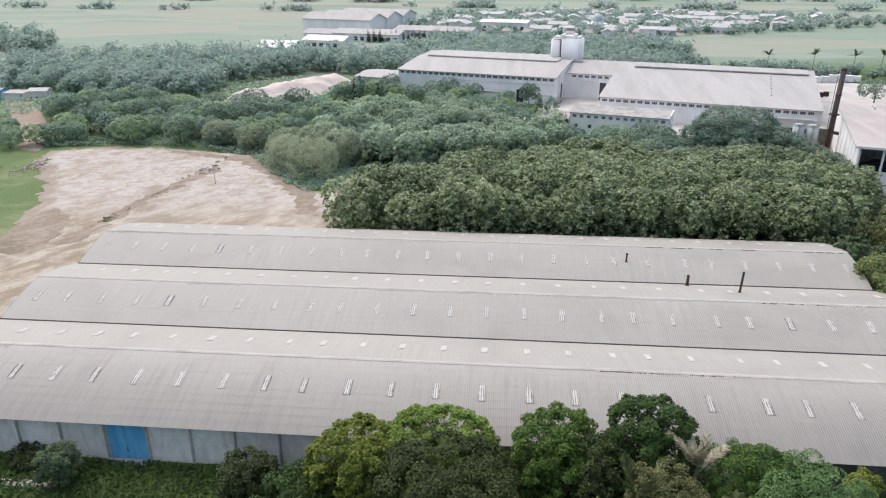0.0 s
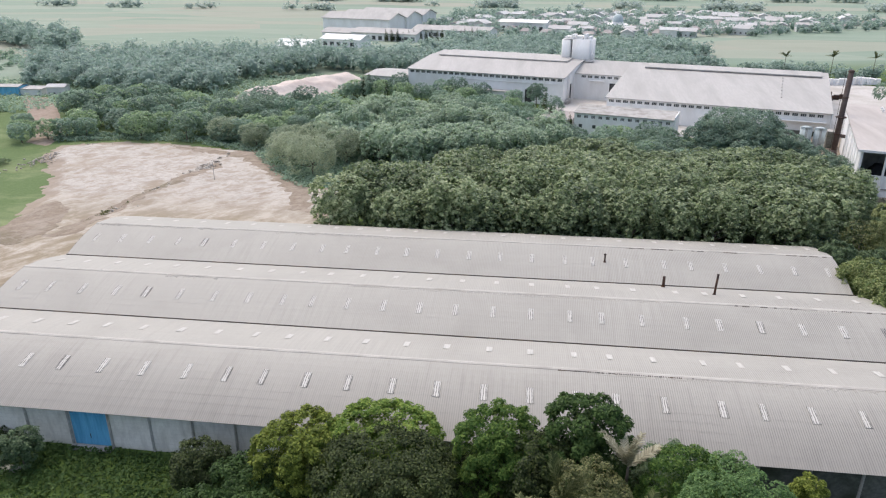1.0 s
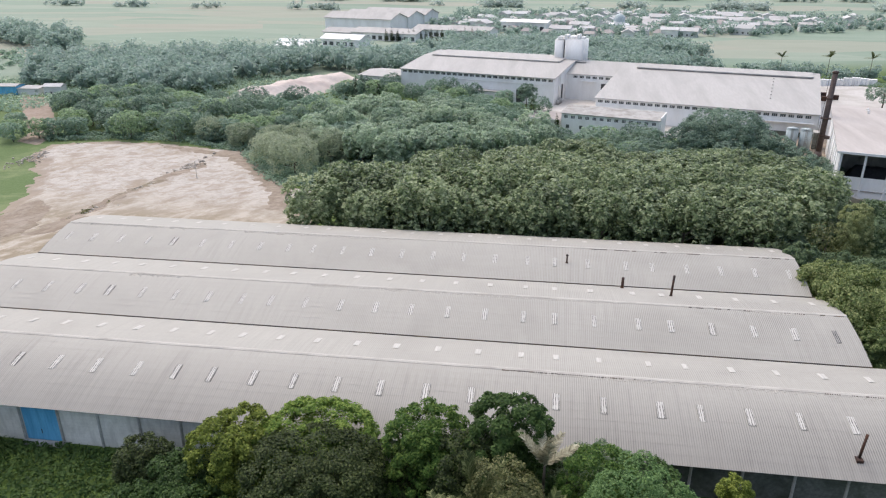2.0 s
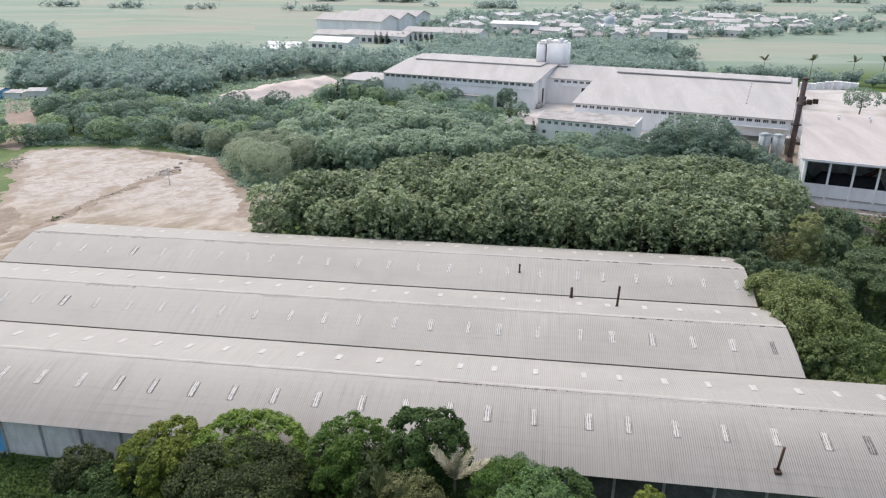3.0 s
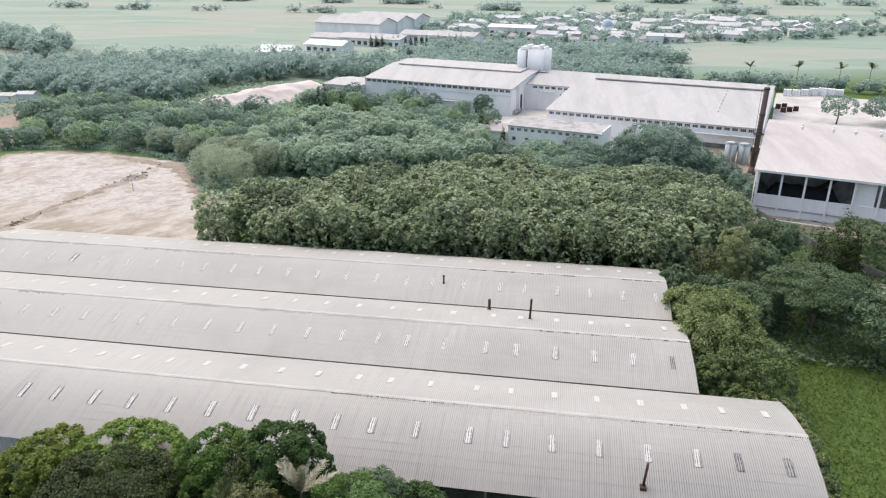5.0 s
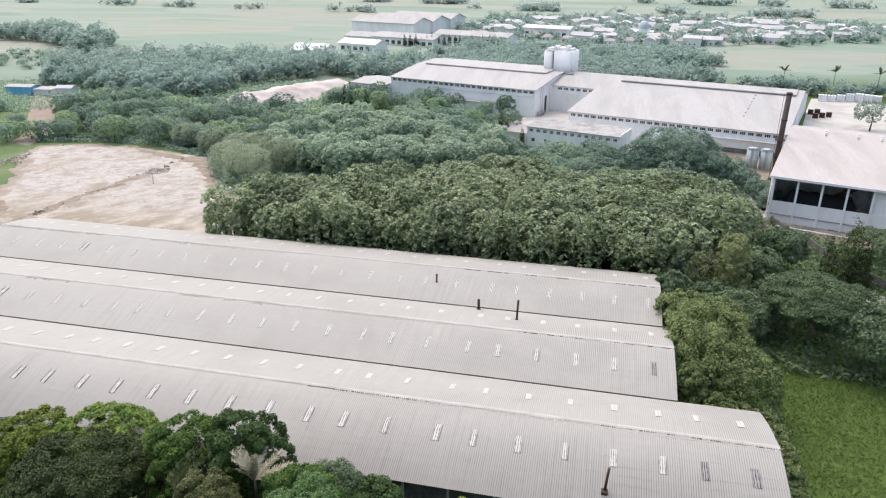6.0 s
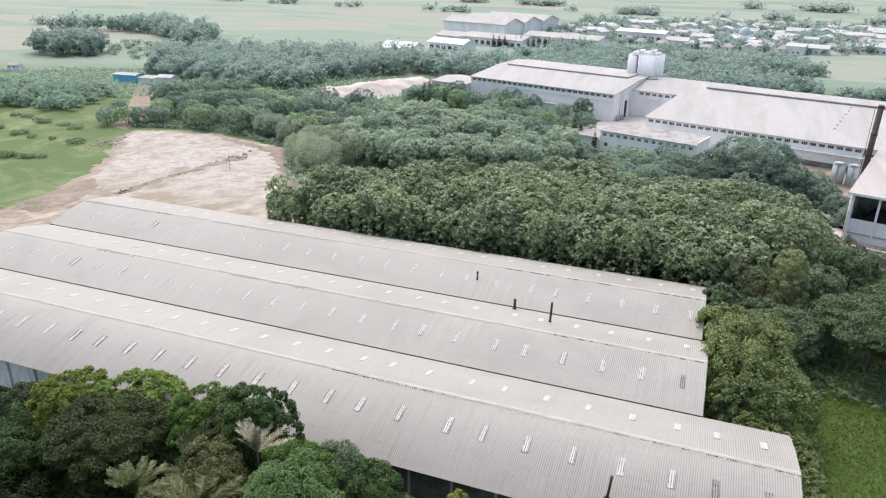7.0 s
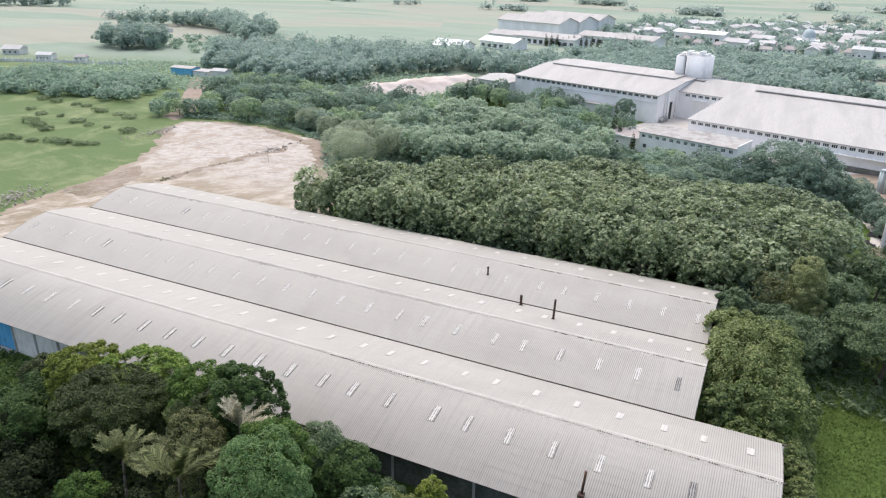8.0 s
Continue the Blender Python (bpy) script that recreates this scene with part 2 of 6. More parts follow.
# woods at middle distance: leaf colour lifted to paint in their haze
L_MID_HAZE = leafy("haze_paled_wood_leaf", (0.16, 0.25, 0.175), (0.28, 0.4, 0.28), (0.4, 0.51, 0.37), 0.55, 0.6, 0.55)
L_WOOD = leafy("wood_leaf", (0.038, 0.076, 0.031), (0.108, 0.17, 0.073), (0.215, 0.285, 0.13), 0.55, 0.15, 0.35, 0.3)
L_WEED = leafy("weed_leaf", (0.018, 0.042, 0.01), (0.042, 0.085, 0.02), (0.085, 0.14, 0.036), 0.6, 0.0, 0.2, 0.2)
L_DARK = leafy("dark_leaf", (0.012, 0.024, 0.006), (0.037, 0.056, 0.015), (0.11, 0.14, 0.042), 0.6, 0.0, 0.2, 0.25)
L_BRIGHT = leafy("bright_leaf", (0.035, 0.085, 0.013), (0.125, 0.215, 0.036), (0.3, 0.39, 0.085), 0.55, 0.0, 0.35, 0.2)
L_YELLOW = leafy("yellow_leaf", (0.058, 0.09, 0.014), (0.185, 0.235, 0.038), (0.38, 0.42, 0.095), 0.55, 0.0, 0.35, 0.2)
L_OLIVE = leafy("olive_leaf", (0.03, 0.042, 0.013), (0.075, 0.092, 0.026), (0.22, 0.215, 0.085), 0.55, 0.0, 0.2, 0.3)
L_TEAL = leafy("grey_green_leaf", (0.025, 0.068, 0.018), (0.082, 0.165, 0.048), (0.18, 0.285, 0.095), 0.55, 0.0, 0.25, 0.3)
L_PALM = leafy("palm_leaf", (0.03, 0.045, 0.014), (0.1, 0.122, 0.042), (0.25, 0.262, 0.12), 0.6, spec=0.2)
L_DRY = leafy("dry_palm_leaf", (0.17, 0.155, 0.1), (0.36, 0.34, 0.235), (0.56, 0.54, 0.4), 0.6, spec=0.2)
# near-black leaf colour with the deep shade below the canopy painted in
L_UNDER_SHADE = leafy("painted_shade_leaf", (0.008, 0.014, 0.006), (0.02, 0.032, 0.012), (0.05, 0.07, 0.028), 0.7, 0.0, 0.15, 0.15)
L_SPREAD = leafy("spreading_leaf", (0.03, 0.06, 0.024), (0.095, 0.155, 0.06), (0.23, 0.29, 0.125), 0.5, 0.1, 0.3, 0.3)
L_PALE = leafy("thin_leaf", (0.15, 0.185, 0.07), (0.27, 0.31, 0.13), (0.42, 0.45, 0.22), 0.6, thin=0.4)
# haze is put into these two leaf colours, far paler than real foliage
L_FAR_HAZE = leafy("haze_paled_leaf", (0.2, 0.29, 0.225), (0.285, 0.385, 0.31), (0.37, 0.47, 0.39), 0.6, 1.0, 0.5)
L_HEDGE_HAZE = leafy("haze_paled_hedge", (0.29, 0.36, 0.3), (0.35, 0.42, 0.36), (0.41, 0.48, 0.42), 0.6, 1.0, 0.45)
L_FIELDBUSH = leafy("field_bush_leaf", (0.1, 0.15, 0.06), (0.165, 0.23, 0.095), (0.25, 0.315, 0.145), 0.6, 0.2, 0.4)
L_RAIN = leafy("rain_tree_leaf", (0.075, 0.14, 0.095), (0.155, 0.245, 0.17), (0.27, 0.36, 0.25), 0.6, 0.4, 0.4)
L_GREEN = leafy("deep_green_leaf", (0.018, 0.052, 0.01), (0.066, 0.135, 0.024), (0.18, 0.26, 0.058), 0.6, 0.0, 0.3, 0.2)
L_THICK = leafy("thicket_leaf", (0.04, 0.074, 0.019), (0.165, 0.228, 0.073), (0.385, 0.415, 0.173), 0.5, 0.0, 0.4, 0.35)
L_GRASS = leafy("grass_blade", (0.058, 0.098, 0.018), (0.086, 0.136, 0.028), (0.125, 0.176, 0.044), 0.7, spec=0.15)


def ground_material():
    """Grass near by, then a patchwork of rice fields running to the horizon."""
    m, t, p = nodes_of("grass_and_fields")
    v = world_coords(t)
    fine = noise_tex(t, v, 1.3, 8, 0.7)
    mid = noise_tex(t, v, 0.05, 6, 0.65, 0.5)
    pasture = mix(t, ramp(t, fine, [(0.3, (0, 0, 0)), (0.7, (1, 1, 1))]), (0.09, 0.138, 0.05), (0.135, 0.188, 0.075))
    pasture = mix(t, ramp(t, mid, [(0.48, (0, 0, 0)), (0.68, (1, 1, 1))]), pasture, (0.22, 0.255, 0.125))
    pasture = mix(t, ramp(t, noise_tex(t, world_coords(t, (0.35, 1, 1), 20), 0.14, 6, 0.7), [(0.5, (0, 0, 0)), (0.66, (0.6, 0.6, 0.6))]), pasture, (0.085, 0.135, 0.05))
    lush = mix(t, ramp(t, fine, [(0.3, (0, 0, 0)), (0.7, (1, 1, 1))]), (0.064, 0.106, 0.022), (0.094, 0.144, 0.034))
    vo = t.nodes.new("ShaderNodeTexVoronoi")
    vo.inputs["Scale"].default_value, vo.inputs["Randomness"].default_value = 1.0, 0.8
    t.links.new(world_coords(t, (0.006, 0.016, 1), 12), vo.inputs["Vector"])
    sep = t.nodes.new("ShaderNodeSeparateColor")
    t.links.new(vo.outputs["Color"], sep.inputs[0])
    # rice field colours, paled and cooled to paint in some of the haze
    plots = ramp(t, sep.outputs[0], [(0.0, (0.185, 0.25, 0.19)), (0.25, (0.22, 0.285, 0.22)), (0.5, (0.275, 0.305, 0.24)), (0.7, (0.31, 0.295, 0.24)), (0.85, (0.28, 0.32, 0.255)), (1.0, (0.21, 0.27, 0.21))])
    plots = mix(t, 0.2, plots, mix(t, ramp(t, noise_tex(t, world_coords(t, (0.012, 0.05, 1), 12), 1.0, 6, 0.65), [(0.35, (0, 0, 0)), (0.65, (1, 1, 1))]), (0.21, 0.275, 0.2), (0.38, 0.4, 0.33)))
    pos = t.nodes.new("ShaderNodeSeparateXYZ")
    t.links.new(v, pos.inputs[0])
    east = t.nodes.new("ShaderNodeMapRange")
    east.inputs["From Min"].default_value, east.inputs["From Max"].default_value = -115, -85
    t.links.new(pos.outputs[0], east.inputs["Value"])
    grass = mix(t, east.outputs[0], pasture, lush)
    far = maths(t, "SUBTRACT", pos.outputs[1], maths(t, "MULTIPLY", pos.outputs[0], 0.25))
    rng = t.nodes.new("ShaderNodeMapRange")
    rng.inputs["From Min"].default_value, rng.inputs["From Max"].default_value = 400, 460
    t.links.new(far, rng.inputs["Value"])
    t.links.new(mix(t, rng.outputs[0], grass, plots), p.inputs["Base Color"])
    p.inputs["Roughness"].default_value = 0.9
    p.inputs["Specular IOR Level"].default_value = 0.2
    bump(t, p, fine, 0.5, 0.25)
    return m


def dirt_material(name, a, b, c, d, soil=None):
    m, t, p = nodes_of(name)
    v = world_coords(t)
    vs = along(t, 55, 2.0)
    fine = noise_tex(t, v, 0.7, 10, 0.72)
    track = noise_tex(t, vs, 0.2, 10, 0.75, 0.25)
    blot = noise_tex(t, v, 0.045, 6, 0.6, 0.5)
    col = mix(t, ramp(t, fine, [(0.32, (0, 0, 0)), (0.68, (1, 1, 1))]), a, b)
    col = mix(t, ramp(t, track, [(0.5, (0, 0, 0)), (0.64, (0.65, 0.65, 0.65))]), col, c)
    col = mix(t, ramp(t, noise_tex(t, along(t, 40, 2.0), 0.9, 8, 0.75), [(0.55, (0, 0, 0)), (0.7, (0.7, 0.7, 0.7))]), col, c)
    col = mix(t, ramp(t, blot, [(0.55, (0, 0, 0)), (0.68, (0.7, 0.7, 0.7))]), col, d)
    col = mix(t, ramp(t, noise_tex(t, along(t, 30, 1.4), 0.3, 9, 0.7, 0.6), [(0.5, (0, 0, 0)), (0.6, (0.6, 0.6, 0.6))]), col, c)
    if soil:
        pos = t.nodes.new("ShaderNodeSeparateXYZ")
        t.links.new(v, pos.inputs[0])
        edge = t.nodes.new("ShaderNodeMapRange")
        t.links.new(maths(t, "ADD", pos.outputs[1], maths(t, "MULTIPLY", track, 45)), edge.inputs["Value"])
        edge.inputs["From Min"].default_value, edge.inputs["From Max"].default_value = 208, 184
        col = mix(t, edge.outputs[0], col, mix(t, ramp(t, track, [(0.4, (0, 0, 0)), (0.56, (1, 1, 1))]), (0.46, 0.41, 0.35), soil))
        # the fill thins out to brown soil where it lies low
        thin = t.nodes.new("ShaderNodeMapRange")
        thin.inputs["From Min"].default_value, thin.inputs["From Max"].default_value = 0.62, 0.25
        t.links.new(maths(t, "ADD", pos.outputs[2], maths(t, "MULTIPLY", maths(t, "SUBTRACT", fine, 0.5), 0.7)), thin.inputs["Value"])
        col = mix(t, maths(t, "MULTIPLY", thin.outputs[0], 0.75), col, c)
    t.links.new(col, p.inputs["Base Color"])
    p.inputs["Roughness"].default_value = 0.95
    p.inputs["Specular IOR Level"].default_value = 0.15
    bump(t, p, fine, 0.5, 0.12)
    return m


M_GROUND = ground_material()
M_DIRT = dirt_material("pale_fill", (0.38, 0.345, 0.305), (0.54, 0.505, 0.462), (0.29, 0.235, 0.18), (0.33, 0.27, 0.2), (0.27, 0.225, 0.16))
M_MOUND = dirt_material("pinkish_earth", (0.56, 0.48, 0.43), (0.68, 0.6, 0.55), (0.6, 0.53, 0.47), (0.5, 0.4, 0.36))
M_RED = dirt_material("red_track", (0.29, 0.23, 0.185), (0.38, 0.31, 0.26), (0.23, 0.175, 0.135), (0.26, 0.24, 0.17))
M_SOIL = dirt_material("brown_soil", (0.2, 0.16, 0.12), (0.31, 0.255, 0.2), (0.36, 0.31, 0.26), (0.15, 0.135, 0.085))
M_ROCK = surface("rubble", (0.33, 0.3, 0.26), (0.52, 0.48, 0.43), (0.27, 0.23, 0.18), 3, 0.6, rel=0.5, dist=0.1)


# ---- mesh helpers ----
rng = np.random.default_rng(7)


def raw_mesh(name, verts, faces, smooth=False):
    """A mesh from arrays: verts (n, 3) and faces (m, k), all of one size."""
    verts, faces = np.asarray(verts, dtype=np.float32), np.asarray(faces, dtype=np.int32)
    me = bpy.data.meshes.new(name)
    k = faces.shape[1]
    me.vertices.add(len(verts))
    me.vertices.foreach_set("co", verts.ravel())
    me.loops.add(faces.size)
    me.loops.foreach_set("vertex_index", faces.ravel())
    me.polygons.add(len(faces))
    me.polygons.foreach_set("loop_start", np.arange(len(faces), dtype=np.int32) * k)
    me.polygons.foreach_set("loop_total", np.full(len(faces), k, dtype=np.int32))
    me.update(calc_edges=True)
    if smooth:
        me.polygons.foreach_set("use_smooth", np.ones(len(faces), dtype=bool))
    return me


def to_mesh(name, bm):
    me = bpy.data.meshes.new(name)
    bmesh.ops.recalc_face_normals(bm, faces=bm.faces)
    bm.to_mesh(me)
    bm.free()
    return me


def part(name, shape, material, parent=None, label=""):
    """Links a bmesh or a mesh as one object, under a thing or a part."""
    me = to_mesh(name, shape) if isinstance(shape, bmesh.types.BMesh) else shape
    if not me.materials:
        me.materials.append(material)
    ob = new(name, me)
    if parent:
        ob.parent = parent
    if label:
        ob["label"] = label
    return ob


def thing(name, m, label, category, group="", kind=""):
    ob = new(name)
    ob.empty_display_size = 0.5
    ob.matrix_world = m
    return tagged(ob, label, category, group, kind)


def box(bm, x0, x1, y0, y1, z0, z1, bevel=0.0):
    v = [bm.verts.new((x, y, z)) for x in (x0, x1) for y in (y0, y1) for z in (z0, z1)]
    f = [bm.faces.new([v[i] for i in q]) for q in ((0, 1, 3, 2), (4, 6, 7, 5), (0, 4, 5, 1), (2, 3, 7, 6), (0, 2, 6, 4), (1, 5, 7, 3))]
    if bevel:
        bmesh.ops.bevel(bm, geom=list({e for q in f for e in q.edges}), offset=bevel, segments=1, affect="EDGES")
    return bm


def boxes(*rows, bevel=0.0):
    bm = bmesh.new()
    for r in rows:
        box(bm, *r, bevel=bevel)
    return bm


def ribbon(bm, line, x0, x1, low, high):
    """A strip along a line of (y, z) points, between two offsets in z and two x."""
    rings = [[bm.verts.new((x, y, z + o)) for x, o in ((x0, low), (x1, low), (x1, high), (x0, high))] for y, z in line]
    for a, b in zip(rings[:-1], rings[1:]):
        for k in range(4):
            bm.faces.new((a[k], a[(k + 1) % 4], b[(k + 1) % 4], b[k]))
    bm.faces.new(rings[0][::-1])
    bm.faces.new(rings[-1])
    return bm


def tube(bm, p0, p1, r0, r1, sides=10, caps=True):
    p0, p1 = Vector(p0), Vector(p1)
    q = (p1 - p0).to_track_quat("Z", "Y")
    rings = []
    for p, r in ((p0, r0), (p1, r1)):
        rings.append([bm.verts.new(p + q @ Vector((r * math.cos(2 * math.pi * k / sides), r * math.sin(2 * math.pi * k / sides), 0))) for k in range(sides)])
    for k in range(sides):
        f = bm.faces.new((rings[0][k], rings[0][(k + 1) % sides], rings[1][(k + 1) % sides], rings[1][k]))
        f.smooth = True
    if caps:
        bm.faces.new(rings[0][::-1])
        bm.faces.new(rings[1])
    return bm


def prism(bm, profile, x0, x1):
    """A solid whose outline in y and z is extruded along x."""
    a = [bm.verts.new((x0, y, z)) for y, z in profile]
    b = [bm.verts.new((x1, y, z)) for y, z in profile]
    n = len(profile)
    for k in range(n):
        bm.faces.new((a[k], a[(k + 1) % n], b[(k + 1) % n], b[k]))
    bm.faces.new(a[::-1])
    bm.faces.new(b)
    return bm


def inside(poly, x, y):
    """Whether points lie inside a polygon (arrays)."""
    c = np.zeros(np.shape(x), dtype=bool)
    n = len(poly)
    for k in range(n):
        (x0, y0), (x1, y1) = poly[k], poly[(k + 1) % n]
        if y0 == y1:
            continue
        c ^= ((y0 > y) != (y1 > y)) & (x < (x1 - x0) * (y - y0) / (y1 - y0) + x0)
    return c


def edge_distance(poly, x, y):
    d = np.full(np.shape(x), 1e9)
    n = len(poly)
    for k in range(n):
        a, b = np.array(poly[k], float), np.array(poly[(k + 1) % n], float)
        e = b - a
        s = np.clip(((x - a[0]) * e[0] + (y - a[1]) * e[1]) / (e @ e), 0, 1)
        d = np.minimum(d, np.hypot(x - a[0] - s * e[0], y - a[1] - s * e[1]))
    return np.where(inside(poly, x, y), d, -d)


def scatter(poly, step, jitter=0.4):
    """Places on a jittered, staggered grid inside a polygon."""
    p = np.array(poly, float)
    out = []
    for j, y in enumerate(np.arange(p[:, 1].min(), p[:, 1].max(), step * 0.87)):
        for x in np.arange(p[:, 0].min() + (j % 2) * step / 2, p[:, 0].max(), step):
            out.append((x + rng.uniform(-jitter, jitter) * step, y + rng.uniform(-jitter, jitter) * step))
    out = np.array(out)
    return out[inside(poly, out[:, 0], out[:, 1])]


def waves(x, y, seed, scale, octaves=4):
    """Cheap smooth noise on arrays."""
    r = np.random.default_rng(seed)
    s = np.zeros(np.shape(x))
    for o in range(octaves):
        for _ in range(3):
            a = r.uniform(0, 2 * math.pi)
            f = 2 * math.pi / scale * (1.9 ** o) * r.uniform(0.7, 1.3)
            s += np.sin(f * (x * math.cos(a) + y * math.sin(a)) + r.uniform(0, 6.28)) / (1.8 ** o) / 3
    return s


def height_sheet(name, poly, step, height, margin=6.0, skirt=-0.5):
    """A sheet of uneven ground whose height follows the distance from the edge of its outline."""
    p = np.array(poly, float)
    xs = np.arange(p[:, 0].min() - margin, p[:, 0].max() + margin, step)
    ys = np.arange(p[:, 1].min() - margin, p[:, 1].max() + margin, step)
    X, Y = np.meshgrid(xs, ys)
    D = edge_distance(poly, X, Y)
    Z = height(X, Y, D)
    n, m = X.shape
    idx = np.arange(n * m).reshape(n, m)
    f = np.stack([idx[:-1, :-1], idx[:-1, 1:], idx[1:, 1:], idx[1:, :-1]], -1).reshape(-1, 4)
    keep = (Z.ravel()[f] > skirt).any(1)
    return raw_mesh(name, np.stack([X, Y, Z], -1).reshape(-1, 3), f[keep], True)


# ---- plants ----
def leaf_cloud(points, normals, size, aspect=0.55, droop=0.25, corners=4):
    """Folded leaves of four corners, or plain ones of three, at the points, facing along the normals."""
    n = len(points)
    nn = normals + rng.normal(0, 0.45, (n, 3))
    nn /= np.linalg.norm(nn, axis=1)[:, None] + 1e-9
    a = np.cross(nn, rng.normal(0, 1, (n, 3)))
    a /= np.linalg.norm(a, axis=1)[:, None] + 1e-9
    b = np.cross(nn, a)
    s = size * rng.uniform(0.65, 1.3, (n, 1))
    a, b = a * s, b * s * aspect
    dip = np.zeros((n, 3))
    dip[:, 2] = -droop * s[:, 0]
    if corners == 3:
        v = np.stack([points - a * 1.1 + dip, points + a * 0.9 - b * 1.25, points + a * 0.9 + b * 1.25], 1).reshape(-1, 3)
    else:
        v = np.stack([points - a + dip, points - b, points + a + dip, points + b], 1).reshape(-1, 3)
    return v, np.arange(corners * n).reshape(n, corners)


def puff_points(puffs, n, low=-0.45, shell=0.72):
    """Points and outward normals in the outer shell of a set of ellipsoids (x, y, z, rx, ry, rz)."""
    puffs = np.array(puffs, float)
    w = puffs[:, 3] * puffs[:, 4]
    k = rng.choice(len(puffs), n, p=w / w.sum())
    d = rng.normal(0, 1, (n, 3))
    d /= np.linalg.norm(d, axis=1)[:, None]
    d[:, 2] = np.where(d[:, 2] < low, -d[:, 2], d[:, 2])
    r = rng.uniform(shell, 1.06, (n, 1))
    return puffs[k, :3] + d * puffs[k, 3:] * r + rng.normal(0, 0.07, (n, 3)) * puffs[k, 3:], d * 0.65 + np.array([0, 0, 0.75])


def crown_puffs(radius, z0, z1, count, size=0.32, flat=0.75):
    """Clumps over the upper side of an uneven crown between two heights."""
    half, zc = (z1 - z0) / 2, (z0 + z1) / 2
    out = [(0, 0, zc, radius * 0.5, radius * 0.5, half * 0.75)]
    for k in range(count):
        c = 1 - 1.65 * (k + 0.5) / count
        s = math.sqrt(max(0.0, 1 - c * c))
        a = 2.4 * k + rng.uniform(-0.4, 0.4)
        q = rng.uniform(0.66, 0.9)
        r = radius * size * rng.uniform(0.5, 1.4)
        out.append((radius * q * s * math.cos(a), radius * q * s * math.sin(a), zc + half * c * q, r, r, r * flat))
    return out


def crown_points(radius, z0, z1, clumps, leaves, flat, under, core, lobed, boxy, shell):
    """Leaf places and facings of a full crown: sprays of leaves over a lobed, uneven dome, round a leafy heart."""
    half, zc = (z1 - z0) / 2, (z0 + z1) / 2
    size = np.array([radius, radius, half])
    k = np.arange(clumps) + 0.5
    c = 1 - (1 - under) * k / clumps
    s = np.sqrt(np.clip(1 - c * c, 0, 1))
    a = 2.39996 * k + rng.uniform(-0.35, 0.35, clumps)
    d = np.stack([s * np.cos(a), s * np.sin(a), c], -1)
    lobes = rng.normal(0, 1, (9, 3)) + np.array([0, 0, 0.4])
    lobes /= np.linalg.norm(lobes, axis=1)[:, None]
    swell = (np.clip(d @ lobes.T, 0, 1) ** 7).max(1)
    q = (0.94 - lobed + lobed * swell) * rng.uniform(0.92, 1.06, clumps)
    centre = np.sign(d) * np.abs(d) ** boxy * q[:, None] * size
    rc = radius * math.sqrt(3.2 / clumps) * rng.uniform(0.6, 1.35, clumps)
    pick = rng.choice(clumps, leaves, p=rc ** 2 / (rc ** 2).sum())
    e = rng.normal(0, 1, (leaves, 3))
    e /= np.linalg.norm(e, axis=1)[:, None]
    e = np.where(((e * d[pick]).sum(1) < -0.25)[:, None], -e, e)
    p = centre[pick] + e * rc[pick][:, None] * np.array([1, 1, flat]) * rng.uniform(shell, 1.08, (leaves, 1))
    n = e * 0.55 + d[pick] * 0.25 + np.array([0, 0, 0.6])
    inner = int(leaves * core)
    g = rng.normal(0, 1, (inner, 3))
    g /= np.linalg.norm(g, axis=1)[:, None]
    g[:, 2] = np.where(g[:, 2] < under, -g[:, 2], g[:, 2])
    p = np.concatenate([p, g * size * rng.uniform(0.3, 0.78, (inner, 1))])
    n = np.concatenate([n, g + np.array([0, 0, 0.5])])
    return p + np.array([0, 0, zc]), n


def trunk_mesh(name, height, r, limbs, spread, lean=0.0, sides=7):
    bm = bmesh.new()
    top = Vector((lean, lean * 0.4, height))
    mid = Vector((lean * 0.3 + r, 0, height * 0.5))
    tube(bm, (0, 0, -0.3), mid, r, r * 0.75, sides)
    tube(bm, mid, top, r * 0.75, r * 0.45, sides)
    for k in range(limbs):
        a = 2.4 * k + 0.4
        base = mid.lerp(top, 0.25 + 0.7 * k / max(limbs, 1))
        tip = base + Vector((math.cos(a) * spread, math.sin(a) * spread, height * (0.22 + 0.08 * (k % 3))))
        tube(bm, base, tip, r * 0.4, r * 0.12, 5)
    return to_mesh(name, bm)


def make_tree(name, label, height, radius, leaf_mat, leaves, leaf, clumps=60, base=0.35, flat=0.75, aspect=0.55, under=-0.6, core=0.32, group="", corners=4, lobed=0.13, boxy=0.8, shell=0.55):
    t = thing(name, pose(0, 0, 0), label, "tree", group)
    part("trunk", trunk_mesh("trunk", height * (base + 0.32), max(0.12, radius * 0.055), 5, radius * 0.5), M_TRUNK, t)
    p, nrm = crown_points(radius, height * base, height, clumps, leaves, flat, under, core, lobed, boxy, shell)
    v, f = leaf_cloud(p, nrm, leaf, aspect, corners=corners)
    part("crown", raw_mesh("crown", v, f), leaf_mat, t)
    return t


def stand(ob, x, y, z=0.0, turn=0.0, s=1.0, tall=1.0):
    """Puts a thing at its place."""
    ob.matrix_world = pose(x, y, z, 0, 0, turn) @ Matrix.Diagonal((s, s, s * tall, 1))
    return ob


def again(ob, x, y, z=0.0, turn=0.0, s=1.0, tall=1.0):
    c = copy_thing(ob, Matrix.Identity(4))
    return stand(c, x, y, z, turn, s, tall)


